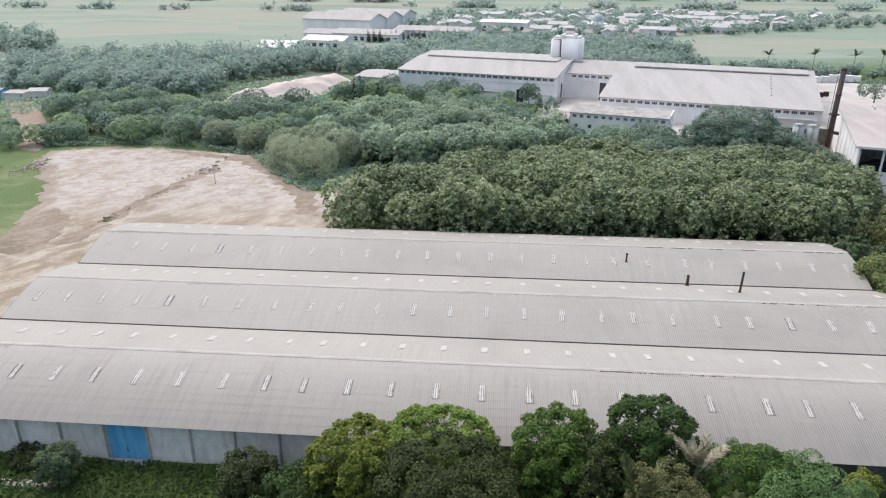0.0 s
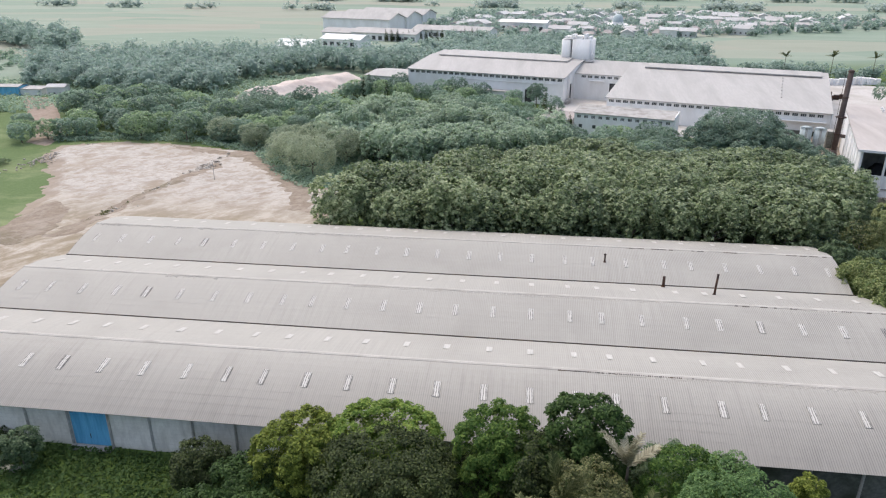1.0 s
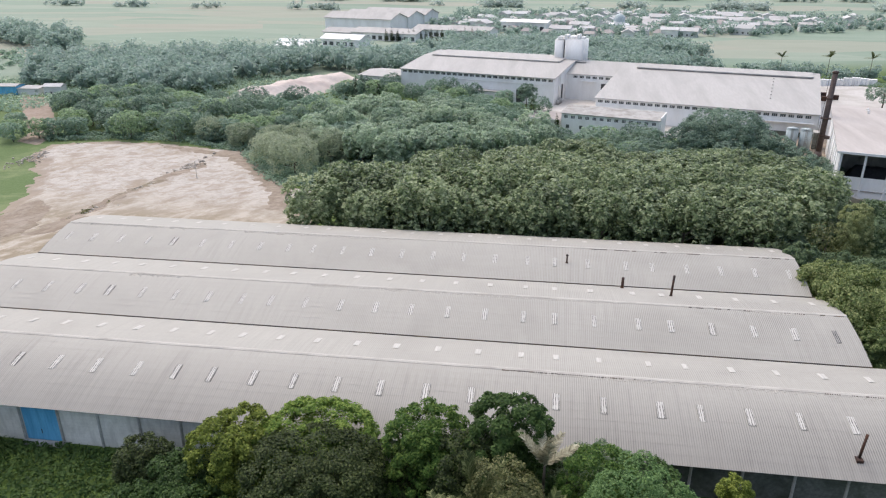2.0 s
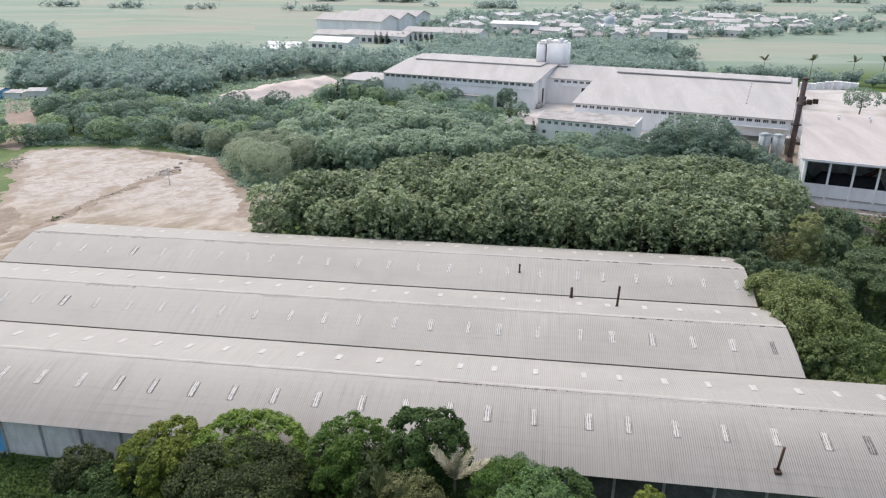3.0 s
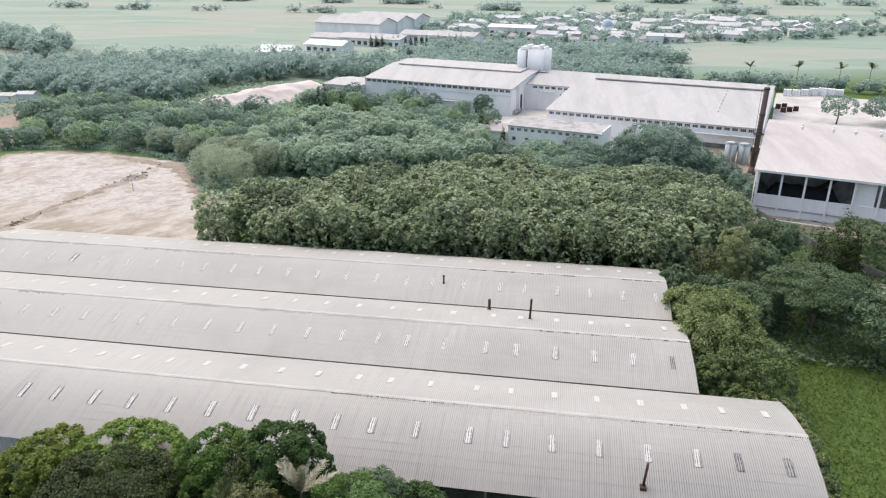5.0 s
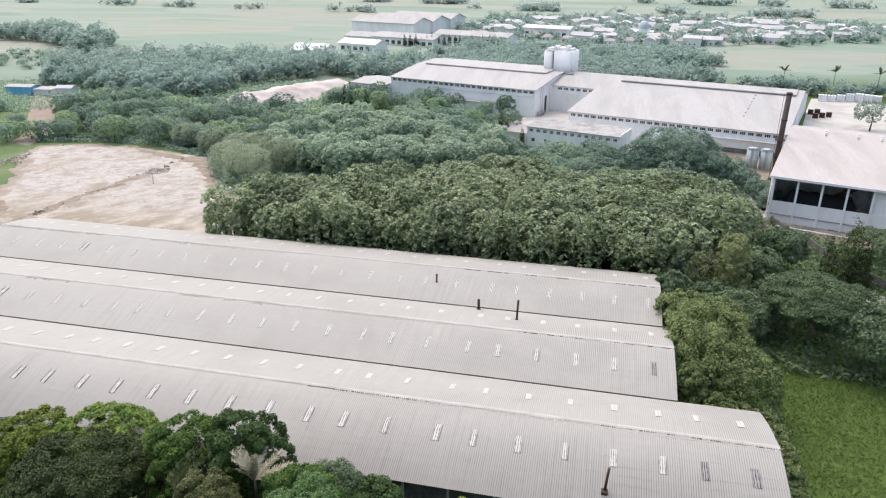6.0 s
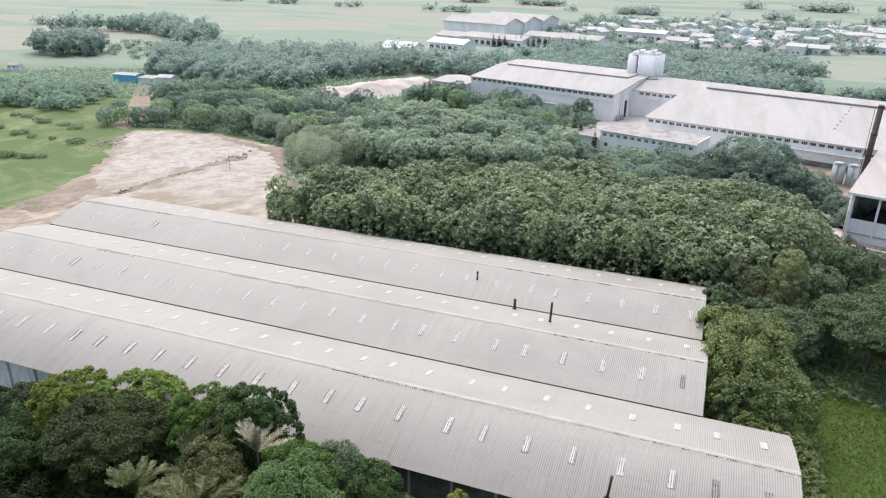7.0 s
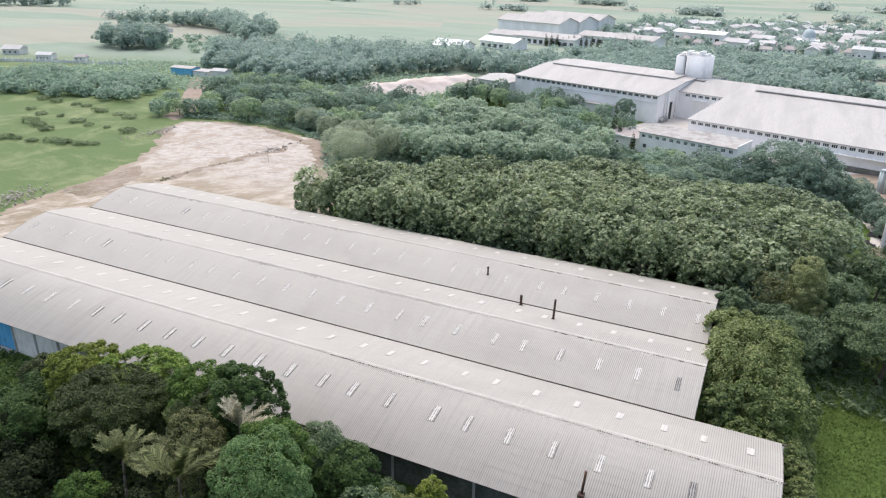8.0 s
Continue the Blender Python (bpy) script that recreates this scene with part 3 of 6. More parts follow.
def palm(name, label, height, fronds, length, mat, lean=(0, 0), drop=0.6, up=0.0):
    """A coconut palm: ringed trunk and arched fronds with two close rows of hanging leaflets."""
    t = thing(name, pose(0, 0, 0), label, "palm tree", "coconut palms")
    bm = bmesh.new()
    steps = 8
    for k in range(steps):
        q0, q1 = k / steps, (k + 1) / steps
        tube(bm, (lean[0] * q0 * q0, lean[1] * q0 * q0, height * q0 - 0.3), (lean[0] * q1 * q1, lean[1] * q1 * q1, height * q1), 0.24 - 0.08 * q0, 0.2 - 0.08 * q0, 8)
    part("trunk", bm, M_TRUNK, t)
    top = Vector((lean[0], lean[1], height))
    for k in range(fronds):
        a = k * 2.4 + rng.uniform(-0.25, 0.25)
        rise = 0.1 + up + 1.25 * ((k * 0.382) % 1) + rng.uniform(-0.1, 0.1)
        L = length * rng.uniform(0.9, 1.1)
        pts, steps = [], 14
        for j in range(steps + 1):
            q = j / steps
            out = L * math.cos(rise) * (q - 0.15 * q * q) + 0.2 * L * q * q
            lift = L * (math.sin(rise) * q - drop * q * q * (0.5 + 0.7 * math.cos(rise)))
            pts.append(top + Vector((math.cos(a) * out, math.sin(a) * out, lift)))
        V, F = [], []
        for j in range(steps):
            p, d = pts[j], pts[j + 1] - pts[j]
            side = Vector((-math.sin(a), math.cos(a), 0))
            upv = d.normalized().cross(side)
            if upv.z < 0:
                upv = -upv
            w = 0.07 * (1 - j / (steps + 2))
            b = len(V)
            V += [p - side * w, p + side * w, p + d + side * w * 0.9, p + d - side * w * 0.9]
            F.append((b, b + 1, b + 2, b + 3))
            if j < 1:
                continue
            for i in range(3):
                q = (j + i / 3) / steps
                blade = length * 0.17 * (0.35 + 0.65 * math.sin(math.pi * min(1, 0.12 + 0.8 * q))) * rng.uniform(0.85, 1.1)
                o, run = p + d * (i / 3), d.normalized()
                for sgn in (-1, 1):
                    tip = o + side * sgn * blade * 0.75 + run * blade * 0.6 + upv * blade * rng.uniform(-0.3, 0.25)
                    b = len(V)
                    V += [o - run * 0.05, o + run * 0.09, tip + run * 0.05, tip - run * 0.03]
                    F.append((b, b + 1, b + 2, b + 3))
        part("frond", raw_mesh("frond", [tuple(q) for q in V], F), mat, t)
    return t


# ---- ground ----
def ground():
    x = np.concatenate([np.linspace(-3200, -500, 10), np.linspace(-440, 440, 45), np.linspace(500, 3200, 10)])
    y = np.concatenate([np.linspace(-1500, -60, 8), np.linspace(-30, 700, 45), np.linspace(760, 4200, 14)])
    X, Y = np.meshgrid(x, y)
    Z = waves(X, Y, 3, 160, 2) * 0.12 - 0.1
    n, m = X.shape
    idx = np.arange(n * m).reshape(n, m)
    f = np.stack([idx[:-1, :-1], idx[:-1, 1:], idx[1:, 1:], idx[1:, :-1]], -1).reshape(-1, 4)
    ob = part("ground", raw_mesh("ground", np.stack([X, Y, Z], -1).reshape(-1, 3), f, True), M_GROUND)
    return tagged(ob, "green grass and pale rice fields reaching the horizon", "ground", kind="structure")


ground()

FILL = [(-159, 232), (-140, 240), (-117, 240), (-85, 233), (-74, 219), (-64, 204), (-54, 194), (-47, 198), (-38, 188), (-40, 166),
        (-35, 150), (-35, 140), (-86, 140), (-84, 70), (-100, 74), (-112, 100), (-120, 128), (-122, 145), (-122, 160), (-128, 178), (-135, 193), (-147, 209), (-155, 217)]


def fill_height(X, Y, D):
    z = np.clip(D * 0.15 + waves(X, Y, 5, 14, 3) * 0.25 + waves(X, Y, 6, 5, 3) * 0.14, -1.2, 0.75)
    r = waves(X, Y, 11, 40, 2)
    z += np.clip((D - 0.5) / 3, 0, 1) * (waves(X, Y, 8, 26, 5) * 0.22 + 0.12 * r)
    # the scarp that crosses the yard
    s = X + 97.5 + 2.5 * waves(X, Y, 17, 30, 2) - 0.09 * (Y - 180)
    return z + np.clip((D - 2) / 3, 0, 1) * 1.1 / (1 + np.exp(-s / 0.6)) * np.exp(-((Y - 182) / 30) ** 4) * np.exp(-np.clip(s, 0, 99) / 14)


tagged(part("dirt_yard", height_sheet("dirt_yard", FILL, 0.7, fill_height), M_DIRT), "pale beige bare earth yard with tyre tracks", "bare ground", kind="structure")

def on_fill(poly, name, label, rise=0.1):
    """A band of bare soil lying on the filled yard."""
    me = height_sheet(name, poly, 0.7, lambda X, Y, D: np.where(D > -1.5, fill_height(X, Y, edge_distance(FILL, X, Y)) + np.clip(D * 0.12 + waves(X, Y, 14, 6, 3) * 0.14, -0.6, rise), -2))
    tagged(part(name, me, M_SOIL), label, "bare ground", kind="structure")


on_fill([(-106, 146), (-99, 148), (-97, 168), (-95, 184), (-91, 198), (-88, 212), (-92, 215), (-96, 200), (-100, 186), (-102, 170)], "soil_scarp", "dark brown scarp across the pale yard")
on_fill([(-118, 236), (-92, 230), (-85, 233), (-74, 219), (-64, 204), (-54, 194), (-47, 172), (-53, 172), (-57, 186), (-66, 198), (-76, 211), (-87, 222), (-117, 234)], "soil_rim", "brown soil along the yard's edge")
on_fill([(-122, 142), (-110, 140), (-106, 150), (-112, 166), (-120, 172), (-124, 160)], "soil_patch", "brown and greenish soil at the yard's end")

TRACK = [(-176, 238), (-166, 234), (-169, 246), (-186, 272), (-208, 300), (-226, 322), (-240, 322), (-219, 298), (-197, 270), (-180, 250)]
tagged(part("dirt_track", height_sheet("dirt_track", TRACK, 2.0, lambda X, Y, D: np.clip(D * 0.2, -1, 0.25) + waves(X, Y, 4, 12, 2) * 0.05), M_RED), "reddish brown earth track between trees", "track", kind="structure")

MOUND = [(-133, 320), (-124, 313), (-108, 322), (-92, 348), (-78, 380), (-84, 394), (-100, 388), (-122, 354), (-132, 334)]
tagged(part("earth_mound", height_sheet("earth_mound", MOUND, 1.5, lambda X, Y, D: np.clip(D * 0.6, -2, 5.8 + 1.2 * waves(X, Y, 6, 22, 2)) + np.clip(D / 3, 0, 1) * waves(X, Y, 9, 9, 3) * 0.6), M_MOUND),
       "long heap of pinkish pale earth behind trees", "earth mound")


# ---- warehouse with three arched roofs ----
Y0 = 74.0
RIDGES = (87.4, 111.05, 134.7)
VALLEYS = (99.22, 122.87)
SPANS = ((-83.0, 82.4), (-83.0, 70.2), (-83.0, 69.8))
EAVE_F, EAVE_B = 73.75, 147.6


def roof_z(d):
    return 9.65 - 0.10 * d - 0.0105 * d * d


def sheet_shape(w=0.9, waves_n=3, amp=0.02):
    """A corrugated sheet: x across, y down the slope, lower end lifted over the next."""
    n = waves_n * 2 + 1
    x = -w / 2 + np.arange(n) * w / (waves_n * 2)
    z = np.where(np.arange(n) % 2 == 0, -amp, amp)
    x[0] -= 0.004
    x[-1] += 0.004
    up = np.stack([x, np.zeros(n), z], -1)
    lo = np.stack([x, np.full(n, -1.0), z + 0.016], -1)
    f = np.array([(n + k, n + k + 1, k + 1, k) for k in range(n - 1)])
    return np.concatenate([up, lo]), f


def slope_rows(y_ridge, y_end):
    """The rows of sheets down one side: upper edge, pitch and length of each."""
    side = 1 if y_end > y_ridge else -1
    D = abs(y_end - y_ridge)
    n = round(D / 1.38)
    out = []
    for k in range(n):
        d0, d1 = 0.12 + (D - 0.12) * k / n, 0.12 + (D - 0.12) * (k + 1) / n
        z0, z1 = roof_z(d0), roof_z(d1)
        out.append((side, y_ridge + side * d0, z0, math.atan2(z0 - z1, d1 - d0), math.hypot(d1 - d0, z0 - z1) * 1.07))
    return out


def sheet_pose(row, x):
    side, y, z, tilt, length = row
    m = Matrix.Translation((x, y - Y0, z)) @ Matrix.Rotation(0 if side < 0 else math.pi, 4, "Z") @ Matrix.Rotation(tilt, 4, "X")
    return m @ Matrix.Diagonal((1, length, 1, 1))


def build_warehouse():
    w = thing("warehouse", pose(0, Y0, 0), "long grey warehouse with three arched corrugated roofs and plastered walls", "warehouse")
    sv, sf = sheet_shape()
    loose = []
    for s, (x0, x1) in enumerate(SPANS):
        ends = (EAVE_F if s == 0 else VALLEYS[s - 1], EAVE_B if s == 2 else VALLEYS[s])
        V, F, count = [], [], 0
        cols = np.arange(x0 + 0.45, x1 - 0.3, 0.9)
        for end in ends:
            for row in slope_rows(RIDGES[s], end):
                runs = [[]]
                for x in cols:
                    if s == 0 and row[0] < 0 and 31.0 < x < 58.4 and len(loose) < 300:
                        loose.append(sheet_pose(row, x))
                        runs.append([])
                    else:
                        runs[-1].append(x)
                for run in runs:
                    if not run:
                        continue
                    rv, rf = sheet_shape(0.9 * len(run), 3 * len(run))
                    m = np.array(sheet_pose(row, (run[0] + run[-1]) / 2))
                    V.append(np.concatenate([rv, np.ones((len(rv), 1))], 1) @ m.T[:, :3])
                    F.append(rf + count)
                    count += len(rv)
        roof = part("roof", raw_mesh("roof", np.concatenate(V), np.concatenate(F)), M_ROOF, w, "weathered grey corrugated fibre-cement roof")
        roof["kind"] = "stuff"
        if s == 0:
            first = roof
        # ridge capping
        bm = bmesh.new()
        for x in np.arange(x0, float(cols[-1]) + 0.4, 0.9):
            j = rng.uniform(-0.015, 0.03)
            prism(bm, [(y, z + j) for y, z in ((-0.36, -0.03), (-0.34, 0.02), (0, 0.09), (0.34, 0.02), (0.36, -0.03), (0, 0.04))], x, min(x + 0.93, float(cols[-1]) + 0.5))
        bmesh.ops.translate(bm, verts=bm.verts, vec=(0, RIDGES[s] - Y0, roof_z(0.2) + 0.02))
        part("ridge_cap", bm, M_ROOF_CAP, w, "pale cement ridge capping")["kind"] = "stuff"
        # solid dark strips painted in for the shade of the gap under the capping
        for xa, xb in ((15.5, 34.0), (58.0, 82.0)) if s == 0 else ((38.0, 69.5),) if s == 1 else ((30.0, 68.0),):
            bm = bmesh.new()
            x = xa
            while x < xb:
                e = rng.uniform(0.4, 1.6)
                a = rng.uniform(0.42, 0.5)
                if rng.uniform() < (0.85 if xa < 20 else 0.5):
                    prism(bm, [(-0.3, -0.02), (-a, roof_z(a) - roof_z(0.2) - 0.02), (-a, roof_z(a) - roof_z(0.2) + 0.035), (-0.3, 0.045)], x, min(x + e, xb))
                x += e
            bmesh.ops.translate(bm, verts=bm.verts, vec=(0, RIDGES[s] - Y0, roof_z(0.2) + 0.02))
            part("ridge_gap_shade", bm, M_GUTTER, w, "dark strips standing in for the shaded gap under the ridge capping")["kind"] = "stuff"
        # broken mortar under the capping, in ragged tongues over the sheets
        bm = bmesh.new()
        for x in np.arange(x0 + 0.3, x1 - 0.5, 0.3):
            if waves(np.array([x]), np.array([RIDGES[s]]), 23, 60, 3)[0] + (0.5 if s == 0 and x > 25 else 0.0) > 0.15 and rng.uniform() < 0.8:
                a = rng.uniform(0.45, 1.15)
                e = rng.uniform(0.03, 0.09)
                prism(bm, [(-0.3, 0.01), (-a, roof_z(a) - roof_z(0.2) - 0.01), (-a, roof_z(a) - roof_z(0.2) + 0.05), (-0.3, 0.07)], x - e, x + e)
        bmesh.ops.translate(bm, verts=bm.verts, vec=(0, RIDGES[s] - Y0, roof_z(0.2) + 0.02))
        if bm.verts:
            part("ridge_mortar", bm, M_ROOF_CAP, w, "ragged tongues of pale mortar")["kind"] = "stuff"
        else:
            bm.free()
        # gable ends: walls under the arch, with a barge board
        for sgn in (-1, 1):
            ys = np.linspace(ends[0] + (0.9 if s == 0 else 0), ends[1] - (0.9 if s == 2 else 0), 15)
            prof = [(ys[0] - Y0, -0.2)] + [(y - Y0, roof_z(abs(y - RIDGES[s])) - 0.07) for y in ys] + [(ys[-1] - Y0, -0.2)]
            bm = bmesh.new()
            xe = x0 if sgn < 0 else float(cols[-1]) + 0.45
            prism(bm, prof, xe - sgn * 0.5, xe - sgn * 0.28)
            part("gable_wall", bm, M_WALL, w)
            bm = bmesh.new()
            ribbon(bm, [(y - Y0, roof_z(abs(y - RIDGES[s]))) for y in np.linspace(ends[0], ends[1], 17)], xe - 0.05, xe + 0.05, -0.24, 0.0)
            part("barge_board", bm, M_KERB, w)
    # valley gutters
    for s, y in enumerate(VALLEYS):
        z = roof_z(11.82)
        bm = boxes((-83, 70.0, y - Y0 - 0.3, y - Y0 + 0.06, z - 0.3, z + 0.02), (-83, 70.0, y - Y0 - 0.02, y - Y0 + 0.08, z, z + 0.2))
        part("gutter", bm, M_GUTTER, w, "dark steel valley gutter")
    part("gutter", boxes((70.0, 82.4, VALLEYS[0] - Y0 - 0.1, VALLEYS[0] - Y0 + 0.12, 6.75, 6.95)), M_GUTTER, w)
    # front wall with its doorway, piers, door and eaves bracing
    wt = 6.25
    yf = 0.75
    part("front_wall", boxes((-82.7, -51.2, yf, yf + 0.25, -0.2, wt), (-51.2, -45.8, yf, yf + 0.25, 5.45, wt), (-45.8, 6.0, yf, yf + 0.25, -0.2, wt)), M_WALL, w, "stained grey plaster wall")
    # east of x = 6 the wall is set back and darker than the front wall
    part("recessed_wall", boxes((6.0, 82.1, 2.0, 2.25, -0.2, 6.7), (5.75, 6.0, yf + 0.25, 2.25, -0.2, 6.4)), M_BWALL, w, "dark wall set back behind the piers")
    part("back_wall", boxes((-82.7, 69.5, 72.4, 72.65, -0.2, 6.6)), M_WALL, w)
    part("side_wall", boxes((69.9, 82.1, VALLEYS[0] - Y0 - 0.3, VALLEYS[0] - Y0 - 0.05, -0.2, 6.7)), M_WALL, w)
    pier = to_mesh("pier", boxes((-0.17, 0.17, yf - 0.2, yf - 0.004, -0.2, wt - 0.1), (-0.05, 0.05, yf - 0.3, yf - 0.2, 0.2, wt - 0.3), bevel=0.02))
    for k in range(28):
        x = -82.2 + 6.1 * k
        if -52 < x < -45:
            continue
        part("pier", pier, M_PIER, w).location.x = x
    for x in (-51.45, -45.55):
        part("pier", pier, M_PIER, w).location.x = x
    d = part("door", boxes((-51.18, -48.52, yf + 0.05, yf + 0.12, 0.05, 5.44), (-48.5, -45.82, yf + 0.05, yf + 0.12, 0.05, 5.44)), M_BLUE, w, "bright blue painted sliding steel door")
    rib = to_mesh("rib", boxes((-0.03, 0.03, yf + 0.02, yf + 0.05, 0.1, 5.4)))
    for k in range(12):
        part("rib", rib, M_BLUE, d).location.x = -50.95 + 0.45 * k
    part("handle", boxes((-48.75, -48.65, yf - 0.02, yf + 0.03, 1.2, 1.9)), M_RUST, d, "dark rusty handle")
    part("door_rail", boxes((-53.5, -43.6, yf - 0.1, yf - 0.02, 5.5, 5.62)), M_CONC, w)
    part("door_step", boxes((-51.6, -45.4, yf - 1.2, yf - 0.01, -0.2, 0.1), bevel=0.03), M_CONC, w)
    bm = bmesh.new()
    tube(bm, (-82.5, 0.1, 6.02), (82, 0.1, 6.02), 0.05, 0.05, 5)
    tube(bm, (-82.5, 0.68, 5.75), (82, 0.68, 5.75), 0.05, 0.05, 5)
    x = -82.5
    k = 0
    while x < 81:
        a, b = ((0.1, 6.02), (0.68, 5.75))[:: 1 if k % 2 else -1]
        tube(bm, (x, *a), (x + 0.75, *b), 0.035, 0.035, 4, False)
        x += 0.75
        k += 1
    part("eave_truss", bm, M_PIER, w, "light steel lattice under the eaves")

    # translucent sheets let into both slopes
    def skylight_mesh(y_r, side, d0, d1):
        n = 7
        V, F = [], []
        xs = np.linspace(-0.45, 0.45, 11)
        for i in range(n):
            dd = d0 + (d1 - d0) * i / (n - 1)
            for j, x in enumerate(xs):
                V.append((x, side * dd, roof_z(dd) + 0.08 + (0.03 if j % 2 else -0.03)))
        for i in range(n - 1):
            for j in range(10):
                a = i * 11 + j
                F.append((a, a + 1, a + 12, a + 11))
        return raw_mesh("skylight", V, F)

    def frame_mesh(side, d0, d1):
        """The dark lapped long edges of a roof light."""
        bm = bmesh.new()
        for sx, a, b in ((-1, 0.0, 0.12), (1, 0.1, 0.0)):
            line = [(side * dd, roof_z(dd)) for dd in np.linspace(d0 + a, d1 - b, 6)]
            ribbon(bm, line, sx * 0.47 - 0.03, sx * 0.47 + 0.03, 0.0, 0.122)
        return to_mesh("kerb", bm)

    kinds = {}
    for side, d0, d1 in ((-1, 4.45, 7.25), (1, 4.4, 6.5)):
        for old in (0, 1):
            me = skylight_mesh(0, side, d0, d1)
            me.materials.append(M_SKYL_OLD if old else M_SKYL if side < 0 else M_SKYL_B)
            kinds[side, old] = me
        kinds[side, 2] = frame_mesh(side, d0, d1)
    bays = (-79.6, -74.0, -67.7, -61.5, -55.8, -49.5, -43.2, -37.0, -30.8, -25.6, -19.4, -13.3, -7.1, -0.9, 5.4, 11.6, 17.9, 23.1, 29.4, 36.6, 41.7, 48.0, 54.2, 60.5, 66.6, 71.8, 77.9)
    for s in range(3):
        for bay in bays:
            for side in (-1, 1):
                x = bay + rng.uniform(-0.12, 0.12)
                if x > SPANS[s][1] - 2.5:
                    continue
                old = 1 if side < 0 and (s == 0 and x > 70 or s == 1 and x > 65) else 0
                sk = part("skylight", kinds[side, old], M_SKYL, w, "grimy dark corrugated roof light" if old else "pale translucent corrugated roof light")
                sk.location = (x, RIDGES[s] - Y0, 0.0)
                sk.scale = (rng.uniform(0.85, 1.1), 1, 1)
                if side < 0 and rng.uniform() < ((0.85 if x > -22 else 0.35), 0.12, 0.06)[s]:
                    part("kerb", kinds[side, 2], M_KERB, sk)

    # flue pipes through the roof
    def flue(x, y, h, r, lean, cowl, boxed):
        s = min(range(3), key=lambda i: abs(RIDGES[i] - y))
        z = roof_z(abs(y - RIDGES[s])) - 0.1
        f = new("flue_pipe")
        f.parent = w
        f.location = (x, y - Y0, z)
        f["label"] = "sooty rusty steel flue pipe"
        bm = bmesh.new()
        tube(bm, (0, 0, 0), (lean, 0, h), r, r, 12)
        part("pipe", bm, M_RUST, f)
        bm = bmesh.new()
        tube(bm, (0, 0, 0), (0.02, 0, 0.3), r * 1.9, r * 1.15, 12)
        part("flashing", bm, M_RUST, f)
        if cowl:
            bm = bmesh.new()
            tube(bm, (lean, 0, h + 0.12), (lean, 0, h + 0.4), r * 1.9, r * 0.2, 12)
            tube(bm, (lean, 0, h - 0.02), (lean, 0, h + 0.16), r * 0.25, r * 0.25, 6)
            part("cowl", bm, M_RUST, f)
        if boxed:
            part("base_box", boxes((-0.42, 0.4, -0.6, 0.3, -0.35, 0.3), bevel=0.05), M_RUST, f)

    flue(25.5, 128.9, 1.5, 0.16, 0.0, True, False)
    flue(35.45, 121.2, 2.2, 0.26, 0.0, False, False)
    flue(43.25, 116.4, 4.0, 0.2, 0.15, False, False)
    flue(59.5, 76.6, 3.7, 0.17, 0.25, False, True)
    # roof sheets over the nearest bays, laid singly
    one = raw_mesh("roof_sheet", sv, sf)
    one.materials.append(M_ROOF)
    for m in loose:
        ob = new("roof_sheet", one)
        ob.parent = first
        ob.matrix_local = m
    return w


build_warehouse()


# ---- the factory beyond the grove ----
FACTORY_TURN = -16.8
FT = pose(0, 0, 0, 0, 0, FACTORY_TURN)


def fplace(u, v, z=0.0):
    return FT @ Matrix.Translation((u, v, z))


def window_wall(parent, length, z0, z1, zw0, zw1, pitch, width, first, count, thick=0.3, mat=None):
    """A wall along x, from 0 to its length, with a row of real openings and a window in each."""
    mat = mat or M_WHITE
    rows = [(0, length, 0, thick, z0, zw0), (0, length, 0, thick, zw1, z1)]
    x = 0.0
    for k in range(count):
        a = first + pitch * k
        rows.append((x, a, 0, thick, zw0, zw1))
        x = a + width
    rows.append((x, length, 0, thick, zw0, zw1))
    wall = part("wall", boxes(*rows), mat, parent, "white rendered wall")
    h = zw1 - zw0
    pane = raw_mesh("pane", [(0.05, 0.16, 0.05), (width - 0.05, 0.16, 0.05), (width - 0.05, 0.16, h - 0.05), (0.05, 0.16, h - 0.05)], [(0, 1, 2, 3)])
    bm = bmesh.new()
    rings = []
    for y in (0.1, 0.2):
        for e in (0.0, 0.07):
            rings.append([bm.verts.new((x, y, z)) for x, z in ((e, e), (width - e, e), (width - e, h - e), (e, h - e))])
    for a, b in ((0, 1), (2, 3), (0, 2), (1, 3)):
        for k in range(4):
            bm.faces.new((rings[a][k], rings[a][(k + 1) % 4], rings[b][(k + 1) % 4], rings[b][k]))
    bars = to_mesh("window", bm)
    mullion = to_mesh("mullion", boxes((-0.05, 0.05, 0.11, 0.19, 0.072, h - 0.072)))
    for k in range(count):
        win = part("window", bars, M_WHITE, parent)
        win.location = (first + pitch * k, 0, zw0)
        part("pane", pane, M_GLASS, win)
        for q in (1, 2):
            part("mullion", mullion, M_WHITE, win).location.x = width * q / 3
    return wall


def slab_roof(bm, profile, x0, x1, t=0.25):
    """A roof along x that follows the points (y, z) of a profile, with thickness."""
    for (ya, za), (yb, zb) in zip(profile[:-1], profile[1:]):
        prism(bm, [(ya, za), (yb, zb), (yb, zb - t), (ya, za - t)], x0, x1)
    return bm


